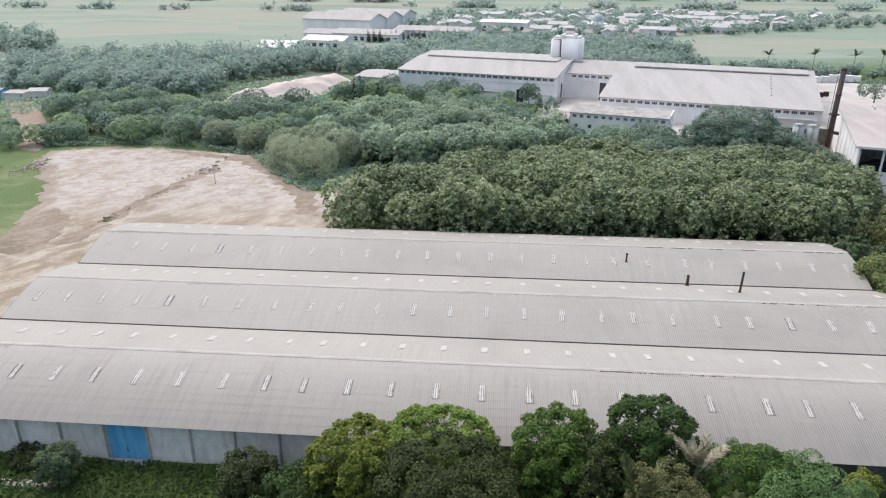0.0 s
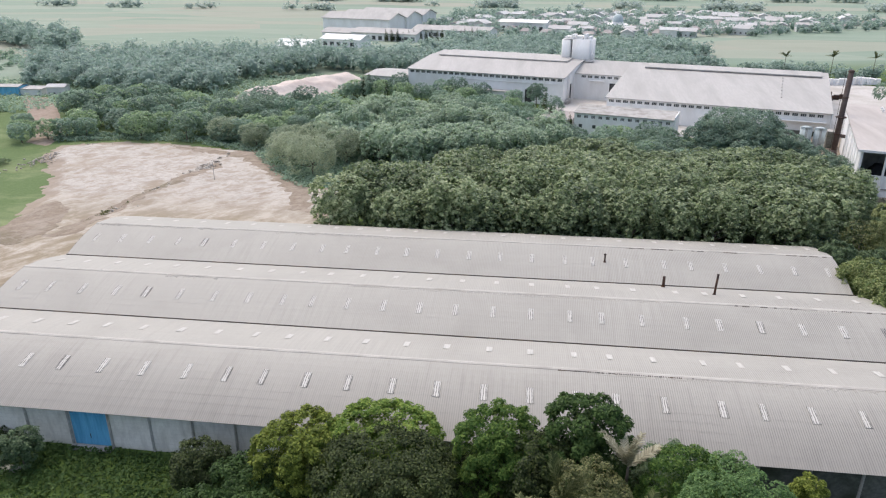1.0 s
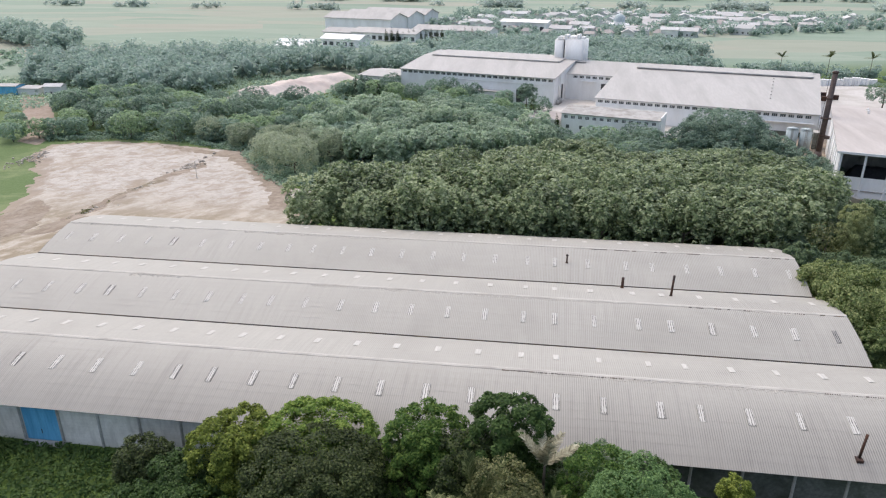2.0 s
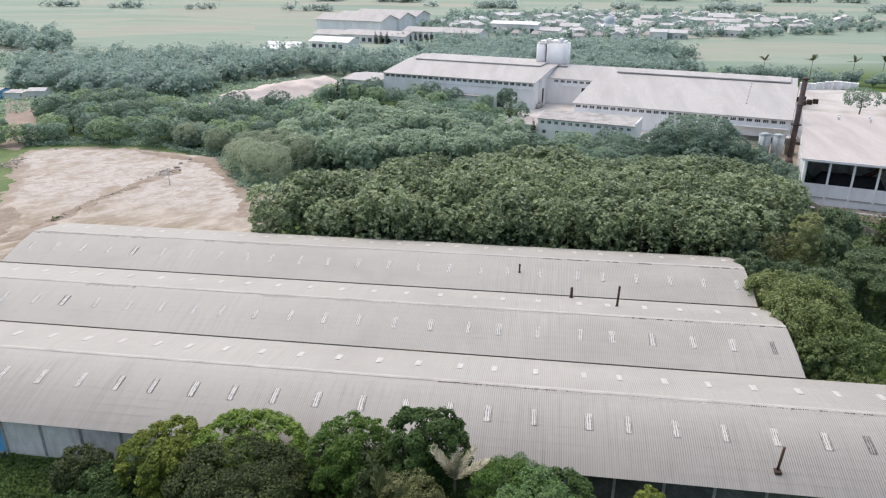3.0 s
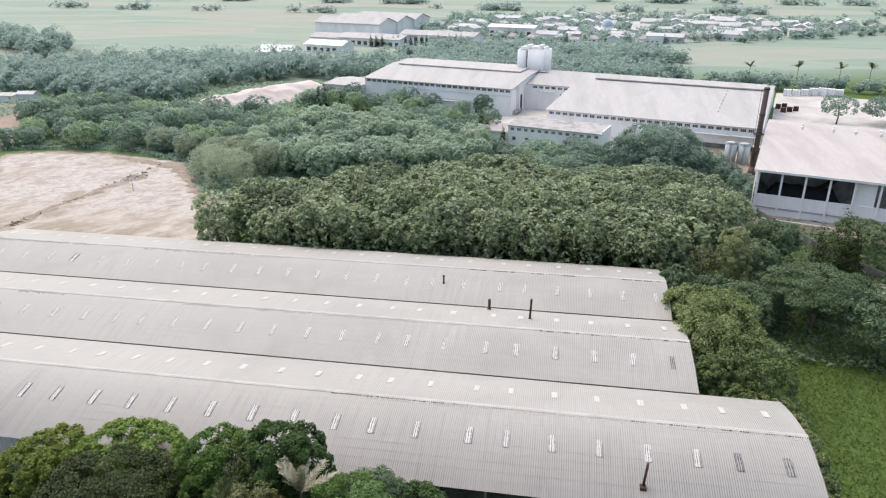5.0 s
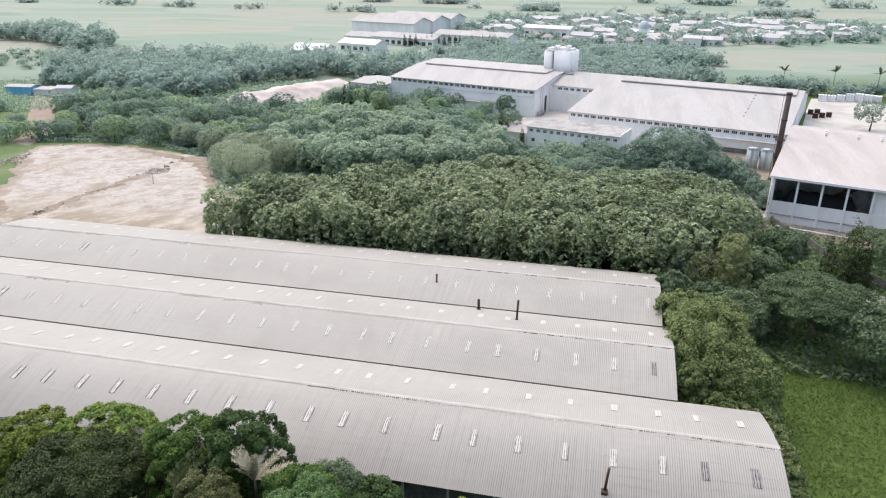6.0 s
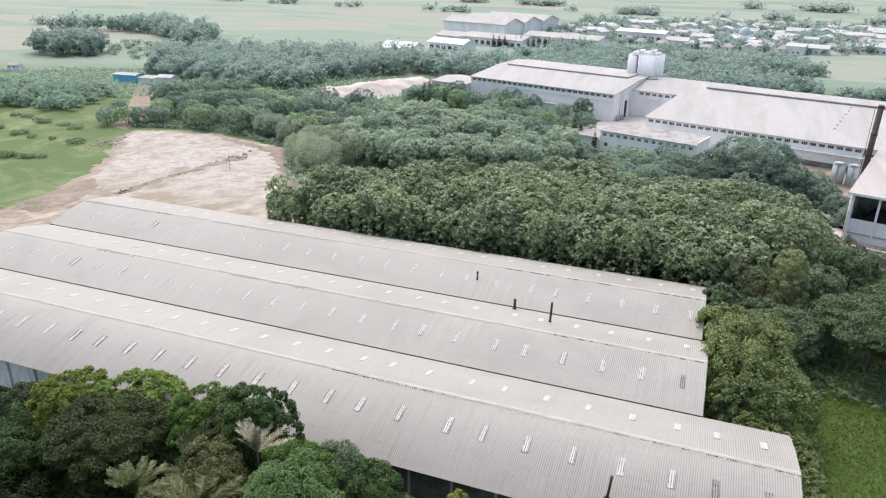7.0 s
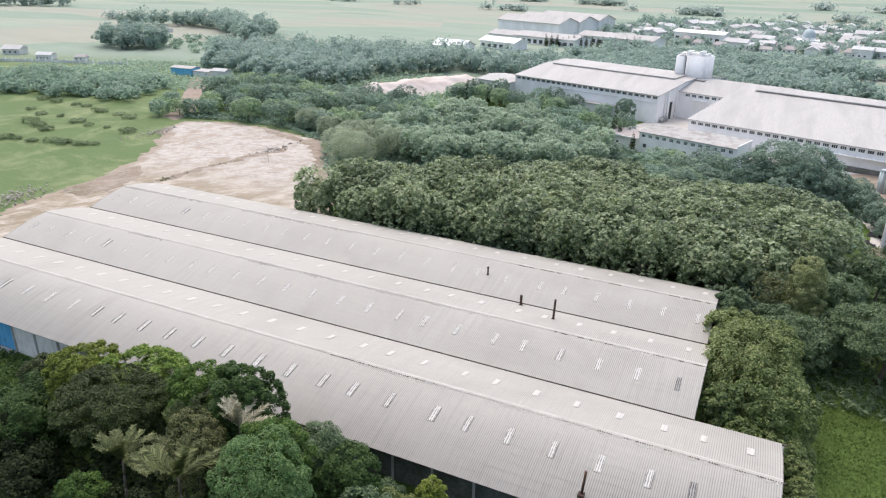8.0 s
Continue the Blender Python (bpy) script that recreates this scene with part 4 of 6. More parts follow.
def left_hall():
    g = thing("factory_hall", fplace(-153.0, 325.7), "long white factory hall with a pale sheet roof", "factory hall", "factory halls")
    L = 79.7
    window_wall(g, L, -0.3, 12.5, 10.6, 11.9, 3.02, 2.1, 1.2, 26)
    part("roof", slab_roof(bmesh.new(), [(-0.8, 12.5), (26.5, 15.9)], -0.5, L + 0.5), M_PALE, g, "pale grey low-pitched sheet roof")
    part("ridge_vent", slab_roof(bmesh.new(), [(26.2, 16.6), (46, 17.0), (48, 16.3)], 5, 74, 0.5), M_PALE, g)
    part("roof", slab_roof(bmesh.new(), [(26.5, 15.9), (46, 16.6), (76, 12.3)], -0.5, L + 0.5), M_PALE, g)
    bm = bmesh.new()
    prism(bm, [(0.3, -0.3), (0.3, 12.1), (26.5, 15.4), (46, 15.9), (76, 11.3), (76, -0.3)], L - 0.3, L)
    part("gable_wall", bm, M_WHITE, g)
    bm = bmesh.new()
    prism(bm, [(0.3, -0.3), (0.3, 12.1), (26.5, 15.4), (46, 15.9), (76, 11.3), (76, -0.3)], 0, 0.3)
    part("gable_wall", bm, M_WHITE, g)
    # lean-to along the front and the loading door
    part("canopy", boxes((34, 59, -4.6, 0, 5.1, 5.35)), M_PALE, g)
    part("annex_wall", boxes((34, 56.5, -4.3, -0.01, -0.3, 5.1)), M_WHITE, g)
    # a dark panel on the closed wall, in place of a shaded opening
    part("doorway", boxes((61.4, 64.8, -0.12, -0.01, 0, 6.2)), M_PAINTED_DARK, g, "dark panel standing in for the open loading doorway")
    part("door_leaf", boxes((64.9, 66.4, -0.2, -0.02, 0, 6.2), (59.6, 61.3, -0.2, -0.02, 0, 6.2)), M_WHITE, g)
    part("ledge", boxes((28, L, -0.35, -0.01, 9.2, 9.4)), M_WHITE, g)
    # gable side door and pipes
    part("gable_door", boxes((L + 0.005, L + 0.1, 12.0, 14.4, 0, 8.0)), M_PAINTED_DARK, g)
    for y in (6.5, 9.0, 17.5):
        bm = bmesh.new()
        tube(bm, (L + 0.4, y, 0), (L + 0.4, y, 12.5), 0.22, 0.22, 8)
        part("downpipe", bm, M_WHITE, g)
    for k in range(3):
        bm = bmesh.new()
        tube(bm, (L + 1.2, 3 + k * 2.4, 0), (L + 1.2, 3 + k * 2.4, 2.2), 0.8, 0.8, 12)
        part("filter_drum", bm, M_CONC, g)
    # lower annex at the far end
    a = thing("factory_annex", fplace(-175, 322), "low white annex with a pale roof beside the factory hall", "factory annex")
    part("wall", boxes((0, 21, 0, 24, -0.3, 8.3)), M_WHITE, a)
    part("roof", slab_roof(bmesh.new(), [(-1, 8.5), (12, 9.8), (25, 8.5)], -0.8, 21.4), M_PALE, a)
    for k in range(4):
        part("opening", boxes((1.5 + 5 * k, 5.0 + 5 * k, -0.06, -0.005, 3.5, 6.4)), M_GLASS, a)


def right_hall():
    h = thing("factory_hall", fplace(-48.8, 304), "long white factory hall with a wide pale sheet roof", "factory hall", "factory halls")
    L = 84.2
    window_wall(h, L, -0.3, 9.2, 7.3, 8.5, 2.92, 2.05, 0.9, 28)
    part("roof", slab_roof(bmesh.new(), [(-0.9, 9.3), (50, 15.1)], -0.6, L + 0.6), M_PALE, h, "wide pale grey low-pitched sheet roof")
    part("ridge_vent", slab_roof(bmesh.new(), [(49.6, 15.9), (60, 16.5), (62, 16.0)], 7, 82, 0.5), M_PALE, h)
    part("roof", slab_roof(bmesh.new(), [(50, 15.1), (61, 16.1), (100, 9.3)], -0.6, L + 0.6), M_PALE, h)
    prof = [(0.3, -0.3), (0.3, 8.9), (50, 14.7), (61, 15.6), (100, 8.8), (100, -0.3)]
    bm = bmesh.new()
    prism(bm, prof, L - 0.3, L)
    part("gable_wall", bm, M_WHITE, h)
    bm = bmesh.new()
    prism(bm, prof, 0, 0.3)
    part("gable_wall", bm, M_WHITE, h)
    part("canopy", boxes((46, 83, -1.6, 0, 5.6, 5.75)), M_WHITE, h)
    part("plinth", boxes((38, L, -0.35, -0.01, -0.3, 2.0)), M_BWALL, h)
    for k in range(7):
        part("roof_step", boxes((66.3, 66.9, 16 + 5 * k, 16.9 + 5 * k, 9.3 + 0.114 * (16.9 + 5 * k), 9.6 + 0.114 * (16.9 + 5 * k)), bevel=0.03), M_CONC, h)
    for k in range(9):
        bm = bmesh.new()
        tube(bm, (L + 0.5, 2 + 3.4 * k, 0), (L + 0.5, 2 + 3.4 * k, 9 + 0.3 * k), 0.2, 0.2, 8)
        part("pipe", bm, M_WHITE, h)


def middle_hall():
    m = thing("factory_link", fplace(-73.4, 345.5), "white link building with a row of small windows", "factory hall", "factory halls")
    window_wall(m, 40, -0.3, 12.2, 10.2, 11.4, 3.1, 2.1, 3.5, 11)
    part("roof", slab_roof(bmesh.new(), [(-0.8, 12.2), (20, 16.2), (50, 11.8)], -10, 40), M_PALE, m, "pale grey sheet roof")
    # no opening here: the dark inside is a panel on the wall
    part("doorway", boxes((17.2, 20.2, -0.1, -0.005, 0, 8.3)), M_PAINTED_DARK, m, "tall dark panel standing in for an open doorway")
    part("door_leaf", boxes((13.5, 17.1, -0.18, -0.02, 0, 8.3)), M_WHITE, m)
    part("canopy", boxes((7.5, 14.5, -1.5, 0, 9.1, 9.3)), M_WHITE, m)


def rounded_shaft(bm, x0, x1, y0, y1, z0, z1, r, steps=6):
    """An upright shaft with rounded corners."""
    ring = []
    for cx, cy, a0 in ((x1 - r, y1 - r, 0), (x0 + r, y1 - r, 90), (x0 + r, y0 + r, 180), (x1 - r, y0 + r, 270)):
        for k in range(steps + 1):
            a = radians(a0 + 90 * k / steps)
            ring.append((cx + r * math.cos(a), cy + r * math.sin(a)))
    low, high = ([bm.verts.new((x, y, z)) for x, y in ring] for z in (z0, z1))
    n = len(ring)
    for k in range(n):
        bm.faces.new((low[k], low[(k + 1) % n], high[(k + 1) % n], high[k])).smooth = True
    bm.faces.new(high)
    bm.faces.new(low[::-1])
    return bm


def tower():
    t = thing("silo_tower", fplace(-85.6, 364), "pale square concrete silo tower with a cluttered top", "tower")
    part("silo", rounded_shaft(bmesh.new(), 0, 4.7, 0.3, 11.7, 12, 25.3, 1.0), M_WHITE, t, "narrow stained white silo")
    part("silo", rounded_shaft(bmesh.new(), 5.3, 14.9, 0, 12, 12, 25.6, 1.2), M_WHITE, t, "wide stained white silo")
    part("top_slab", boxes((0.6, 14.3, 0.8, 11.2, 25.61, 25.9), bevel=0.05), M_WHITE, t)
    for x, y, w, d in ((1.2, 2.0, 2.6, 0.9), (4.6, 1.4, 1.7, 1.9), (6.9, 2.2, 3.4, 1.3), (10.8, 1.6, 1.4, 2.2), (12.6, 3.0, 1.5, 1.0)):
        part("roof_housing", boxes((x, x + w, y, y + 5.5, 25.9, 26.0 + d), bevel=0.15), M_WHITE, t)
    for k in range(8):
        part("rail_post", boxes((0.9 + k * 1.85, 1.02 + k * 1.85, 0.9, 1.02, 25.9, 27.0)), M_WHITE, t)
    part("rail", boxes((0.85, 14.1, 0.91, 1.01, 27.0, 27.1)), M_WHITE, t)
    for x in (15.3, 16.2):
        bm = bmesh.new()
        tube(bm, (x, 1.5, 12), (x, 1.5, 25), 0.18, 0.18, 8)
        part("pipe", bm, M_WHITE, t)
    # dark box between the silos, its colour replacing the gap's shade
    part("seam", boxes((4.5, 5.5, 1.6, 10.6, 12, 25.2)), M_PAINTED_DARK, t, "dark filler standing in for the shaded gap between the silos")
    part("walkway", boxes((-3, 17.5, -3.5, -0.5, 15.6, 15.8), (-3, 17.5, -3.5, -3.4, 16.6, 16.7)), M_CONC, t)


def low_block():
    b = thing("office_block", fplace(-55.2, 275), "low two-storey white block with a grey roof", "office building")
    L = 37.4
    window_wall(b, L, -0.3, 7.6, 5.7, 6.9, 2.8, 1.5, 1.0, 13, 0.25)
    part("side_wall", boxes((L - 0.25, L, 0.25, 11.5, -0.3, 7.6), (0, 0.25, 0.25, 11.5, -0.3, 7.6), (0, L, 11.5, 11.75, -0.3, 8.6)), M_WHITE, b)
    part("roof", slab_roof(bmesh.new(), [(-0.5, 7.8), (12.2, 8.9)], -0.4, L + 0.2), M_CONC, b, "flat grey roof slab")
    part("parapet", boxes((L + 0.2, L + 0.6, -0.6, 12.3, -0.3, 8.9)), M_WHITE, b)
    for k in range(7):
        part("lower_window", boxes((2.0 + 5.3 * k, 3.3 + 5.3 * k, -0.05, -0.005, 2.0, 3.3)), M_GLASS, b)
    s = thing("guard_house", fplace(-68.8, 277), "small white house with a low brown roof", "house")
    part("wall", boxes((0, 12.2, 0, 9, -0.3, 4.6)), M_WHITE, s)
    part("roof", slab_roof(bmesh.new(), [(-0.9, 4.6), (5, 6.6), (10, 5.2)], -0.6, 12.8, 0.2), M_TERRA, s, "pale brown roof")
    part("fascia", boxes((-0.5, 12.7, -1.0, -0.85, 4.2, 4.65)), M_WHITE, s)
    part("door", boxes((3, 4, -0.05, -0.005, 0, 2.1)), M_GLASS, s)


def tanks():
    for k in range(2):
        t = thing("storage_tank", fplace(26.9 + 4.5 * k, 284.6), "upright pale blue-grey steel storage tank beside the factory", "tank", "storage tanks")
        bm = bmesh.new()
        tube(bm, (0, 0, -0.2), (0, 0, 7.3), 2.0, 2.0, 24)
        part("shell", bm, M_TANK, t)
        bm = bmesh.new()
        tube(bm, (0, 0, 7.3), (0, 0, 7.75), 2.1, 0.5, 24)
        part("lid", bm, M_TANK, t)
        for z in (0.3, 3.6, 6.9):
            bm = bmesh.new()
            tube(bm, (0, 0, z), (0, 0, z + 0.18), 2.08, 2.08, 24)
            part("hoop", bm, M_TANK, t)
        part("ladder", boxes((-0.3, -0.22, -2.25, -2.12, 0, 7.9), (0.22, 0.3, -2.25, -2.12, 0, 7.9), *[(-0.22, 0.22, -2.22, -2.16, 0.4 + 0.45 * i, 0.46 + 0.45 * i) for i in range(16)]), M_CONC, t)
    p = thing("pump_house", fplace(33.9, 286), "dark grey steel shed beside the tanks", "shed")
    part("wall", boxes((0, 3.2, 0, 4, -0.2, 6.0)), M_BWALL, p)
    part("roof", boxes((-0.2, 3.4, -0.2, 4.2, 6.0, 6.2)), M_CONC, p)


def chimney():
    c = thing("factory_chimney", fplace(35.5, 271.6), "tall brown steel chimney with a ladder and platform", "chimney")
    bm = bmesh.new()
    tube(bm, (0, 0, 3.0), (0.3, 0, 29.6), 0.92, 0.82, 20)
    part("shaft", bm, M_CHIM, c)
    bm = bmesh.new()
    tube(bm, (0, 0, -0.3), (0, 0, 3.0), 1.8, 0.92, 20)
    part("base_cone", bm, M_CHIM, c)
    bm = bmesh.new()
    tube(bm, (0.1, 0, 14.0), (0.1, 0, 14.25), 1.7, 1.7, 20)
    part("platform", bm, M_RUST, c)
    for z in (8.2, 20.5, 28.9):
        bm = bmesh.new()
        tube(bm, (0.2 * z / 20, 0, z), (0.2 * z / 20, 0, z + 0.35), 1.0, 1.0, 20)
        part("flange", bm, M_RUST, c)
    part("ladder", boxes((-1.2, -1.12, -0.3, -0.2, 0, 29), (-1.2, -1.12, 0.2, 0.3, 0, 29)), M_RUST, c)
    bm = bmesh.new()
    tube(bm, (0, 0, 8), (4.5, 2, 7.2), 0.6, 0.6, 12)
    part("flue_duct", bm, M_CHIM, c)


def coal_shed():
    k = thing("coal_shed", fplace(38.4, 230), "open white coal shed with a wide pale roof and concrete columns", "shed")
    L, D = 42.7, 55.0
    part("lower_wall", boxes((0, L, 0, 0.35, -0.3, 6.0), (0, 0.35, 0.35, D, -0.3, 13.2)), M_WHITE, k, "white rendered lower wall")
    part("ledge", boxes((-0.2, L, -0.25, -0.01, 2.1, 2.4)), M_CONC, k)
    part("roof", slab_roof(bmesh.new(), [(-1.2, 13.2), (D, 15.6), (D + 9, 15.0)], -1.0, L + 1, 0.3), M_SHEDROOF, k, "wide pale beige sheet roof")
    part("fascia", boxes((-1.0, L + 1, -1.35, -1.21, 12.7, 13.35)), M_WHITE, k)
    col = to_mesh("column", boxes((-0.28, 0.28, -0.3, 0.3, -0.3, 13.0), bevel=0.04))
    for i in range(8):
        ob = part("column", col, M_WHITE, k)
        ob.location = (0.4 + 6.1 * i, -0.1, 0)
    inner = to_mesh("inner_column", boxes((-0.2, 0.2, 12.5, 12.9, -0.2, 13.0)))
    for i in range(8):
        part("inner_column", inner, M_CONC, k).location.x = 0.6 + 6.1 * i
    part("back_wall", boxes((0.35, L, 13, 13.3, -0.2, 13.5)), M_CONC, k)
    part("infill_wall", boxes((24.8, 30, 0.36, 0.6, 6.0, 13.0)), M_WHITE, k)
    bm = bmesh.new()
    tube(bm, (14, 9, 5.4), (22.5, 9, 11.5), 0.7, 0.7, 8)
    part("conveyor", bm, M_RUST, k)
    for u in (9.9, 19.3, 25.8, 33):
        for v in (49.5, 53):
            bm = bmesh.new()
            tube(bm, (u, v, 15.2), (u, v, 16.0), 0.35, 0.35, 10)
            tube(bm, (u, v, 16.0), (u, v, 16.5), 0.55, 0.3, 10)
            part("roof_vent", bm, M_WHITE, k)
    for y in (3, 9, 15, 22, 30, 38):
        bm = bmesh.new()
        tube(bm, (-0.5, y, 0), (-0.5, y, 12.8), 0.16, 0.16, 6)
        part("downpipe", bm, M_WHITE, k)
    c = tagged(part("coal_mound", height_sheet("coal_mound", [(1, 1.5), (24, 1.5), (24, 12), (1, 12)], 1.0, lambda X, Y, D: np.clip(D * 1.7, -1, 7.0) + waves(X, Y, 2, 6, 3) * 0.3 + 1.0), M_COAL), "black heap of coal inside the open shed", "coal heap")
    c.matrix_world = fplace(38.4, 230)
    y = thing("pipe_rack", fplace(41.5, 225.0), "low white pipe on posts outside the coal shed", "pipe")
    bm = bmesh.new()
    tube(bm, (0, -2, 1.1), (20, -2.5, 1.1), 0.16, 0.16, 8)
    part("pipe", bm, M_WHITE, y)
    for i in range(6):
        part("post", boxes((0.1 + 3.9 * i, 0.3 + 3.9 * i, -2.4, -2.2, -0.3, 1.0)), M_CONC, y)


left_hall()
right_hall()
middle_hall()
tower()
low_block()
tanks()
chimney()
coal_shed()

YARD = [(-80, 290), (-45, 284), (38, 286), (36, 262), (26, 256), (34, 242), (36, 231), (92, 231), (95, 300), (118, 446), (36, 446), (37, 302), (-46, 308), (-44, 347), (-76, 347)]


def yard():
    me = height_sheet("yard", YARD, 2.0, lambda X, Y, D: np.clip(D * 0.3, -1, 0.12) + waves(X, Y, 12, 30, 2) * 0.02)
    ob = tagged(part("factory_yard", me, M_YARD), "pale concrete and earth yard round the factory", "yard", kind="structure")
    ob.matrix_world = FT


yard()


def shed_terrace():
    """The strip of bare earth and rubble below the coal shed's front wall."""
    me = height_sheet("terrace", [(37, 221.5), (84, 217), (84, 229.6), (37, 229.6)], 1.0, lambda X, Y, D: np.clip(D * 0.25, -1, 0.3) + waves(X, Y, 19, 6, 3) * 0.1)
    ob = tagged(part("shed_terrace", me, M_SOIL), "brown bare earth below the coal shed wall", "bare ground", kind="structure")
    ob.matrix_world = FT


shed_terrace()
tagged(part("grey_path", height_sheet("grey_path", [(108, 153), (118, 155), (140, 158), (140, 165), (118, 162), (110, 159)], 1.0, lambda X, Y, D: np.clip(D * 0.2, -1, 0.15) + waves(X, Y, 29, 7, 2) * 0.03), M_PAVE), "worn grey concrete path behind the trees", "path", kind="structure")


def boundary_wall():
    pts = [(104.0, 205.5), (106.4, 197.5), (110, 190.5), (112, 183), (117, 172), (124, 160)]
    w = thing("boundary_wall", pose(*pts[0], 0), "mossy grey masonry boundary wall", "wall", kind="structure")
    for a, b in zip(pts[:-1], pts[1:]):
        d = Vector((b[0] - a[0], b[1] - a[1], 0))
        p = part("panel", boxes((0, d.length, -0.12, 0.12, -0.3, 2.3), (-0.2, 0.2, -0.2, 0.2, -0.3, 2.6)), M_BWALL, w)
        p.location = (a[0] - pts[0][0], a[1] - pts[0][1], 0)
        p.rotation_euler.z = math.atan2(d.y, d.x)


boundary_wall()


# ---- the teak grove ----
G_TEAK = "teak trees of the grove"
TEAK = [make_tree("teak_tree", "dense broad-leaved plantation tree with large dull green leaves", 13.5 + 0.8 * k, 4.5 + 0.25 * k, L_TEAK, 2000, 0.36, 170, 0.1, 0.9, 0.62, -0.4, 0.25, G_TEAK, 3, 0.08, 0.62) for k in range(5)]
# far grove copies of the teak, in the haze-paled leaf colour
TEAK_FAR = [make_tree("teak_tree", "broad-leaved plantation tree with leaves paled for haze", 12.5 + 0.8 * k, 4.6 + 0.3 * k, L_TEAK_HAZE, 1700, 0.4, 140, 0.1, 0.9, 0.62, -0.4, 0.25, G_TEAK, 3, 0.1, 0.65) for k in range(3)]
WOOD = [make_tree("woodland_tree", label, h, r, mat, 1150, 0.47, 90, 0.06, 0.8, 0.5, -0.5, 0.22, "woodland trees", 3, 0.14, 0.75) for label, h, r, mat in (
    ("rounded dull green woodland tree", 10.0, 4.6, L_MID_HAZE), ("rounded blue-green woodland tree", 11.2, 5.1, L_MID_HAZE), ("bushy light green woodland tree", 11.6, 5.4, L_LIME), ("broad dark green woodland tree", 13.6, 6.1, L_SHADE))]


def on_track(x, y):
    """Keeps the earth track and the view along it free of trees."""
    return edge_distance(TRACK, np.array([[x]]), np.array([[y]]))[0, 0] > -3.5


def fill_with(kinds, poly, step, scale=(0.85, 1.15), tall=(0.9, 1.1), fall=None):
    spots = scatter(poly, step)
    for n, (x, y) in enumerate(spots):
        src = kinds[n % len(kinds)]
        if on_track(x, y):
            continue
        again(src, x, y, 0, rng.uniform(0, 360), rng.uniform(*scale), rng.uniform(*tall) * (np.interp(y, fall[:2], (1, fall[2])) if fall else 1))


GROVE_NEAR = [(-40, 151), (68, 151.5), (83, 158), (91, 176), (92, 200), (82, 219), (60, 214), (28, 219), (8, 211), (-12, 192), (-30, 174)]
GROVE_FAR = [(-62, 232), (-48, 222), (-22, 214), (-6, 222), (12, 232), (30, 240), (20, 256), (-2, 282), (-22, 298), (-52, 292), (-66, 262)]
MIXED = [(28, 226), (60, 222), (84, 230), (100, 240), (98, 256), (70, 262), (40, 266), (22, 256)]
WOODS_W = [(-200, 262), (-166, 242), (-134, 247), (-92, 238), (-76, 236), (-62, 262), (-66, 296), (-96, 316), (-140, 302), (-150, 322), (-196, 318), (-216, 300)]
fill_with(TEAK, GROVE_NEAR, 7.0, (1.0, 1.25), (0.78, 0.95), fall=(165, 215, 0.74))
fill_with(TEAK_FAR + TEAK_FAR + WOOD[:2], GROVE_FAR, 8.0, tall=(0.7, 0.95))
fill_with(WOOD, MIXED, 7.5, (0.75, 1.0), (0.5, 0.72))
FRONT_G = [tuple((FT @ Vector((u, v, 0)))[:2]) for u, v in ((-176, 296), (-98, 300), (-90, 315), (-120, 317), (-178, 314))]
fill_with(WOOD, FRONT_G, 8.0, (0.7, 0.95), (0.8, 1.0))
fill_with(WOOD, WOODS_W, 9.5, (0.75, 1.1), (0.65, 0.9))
for k, t in enumerate(TEAK):
    stand(t, -20 + 18 * k, 153.0, 0, 40 * k)
for k, t in enumerate(TEAK_FAR):
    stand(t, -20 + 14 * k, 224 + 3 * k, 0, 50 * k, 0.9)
for k, t in enumerate(WOOD):
    stand(t, -30 + 16 * k, 304 - k * 4, 0, 60 * k, 0.85)


# ---- single trees round the warehouse ----
def broad(x, y, h, r, mat, label, leaves=5200, leaf=0.3, name="broadleaf_tree", **kw):
    kw.setdefault("clumps", int(30 + leaves / 170))
    return stand(make_tree(name, label, h * 1.06, r, mat, leaves, leaf, **kw), x, y, 0, rng.uniform(0, 360))


broad(-14.7, 66.0, 12.8, 5.6, L_YELLOW, "yellow-green mango tree beside the warehouse wall", 21000, 0.2, base=0.1, lobed=0.07, boxy=0.72, clumps=230)
broad(-6.0, 68.4, 12.4, 7.2, L_BRIGHT, "bright green spreading tree beside the warehouse wall", 29000, 0.205, base=0.1, lobed=0.06, boxy=0.7, clumps=300)
broad(-4.0, 61.4, 13.2, 7.8, L_DARK, "dark green wide-crowned rain tree", 22000, 0.17, flat=0.42, base=0.4, under=-0.1, clumps=150)
broad(8.2, 67.0, 15.6, 5.2, L_GREEN, "tall green broad-leaved tree", 16000, 0.2, base=0.1)
broad(17.9, 64.8, 19.6, 4.8, L_WEED, "tall dark green tree with a ragged crown", 15000, 0.22, base=0.2, lobed=0.1)
broad(13.0, 64.0, 15.0, 4.4, L_DARK, "dark green rounded tree among the palms", 7000, 0.2, base=0.1)
broad(27.4, 66.0, 13.0, 4.4, L_WOOD, "dark green rounded tree under the eaves", 8000, 0.19, base=0.1)
broad(27.2, 58.4, 18.6, 4.4, L_GREEN, "dense green tree with a domed crown", 14000, 0.16, base=0.2)
broad(18.0, 55.4, 18.4, 4.0, L_OLIVE, "olive tree with yellowish flower heads", 11000, 0.14, base=0.2, clumps=110, shell=0.8, core=0.2)
broad(33.0, 64.6, 12.6, 4.2, L_WEED, "dark green dense tree under the eaves", 8000, 0.19, base=0.1)
broad(30.4, 52.8, 20.8, 5.4, L_TEAL, "grey-green dense domed tree", 19000, 0.13, base=0.15, clumps=150, shell=0.82, core=0.2, flat=0.85)
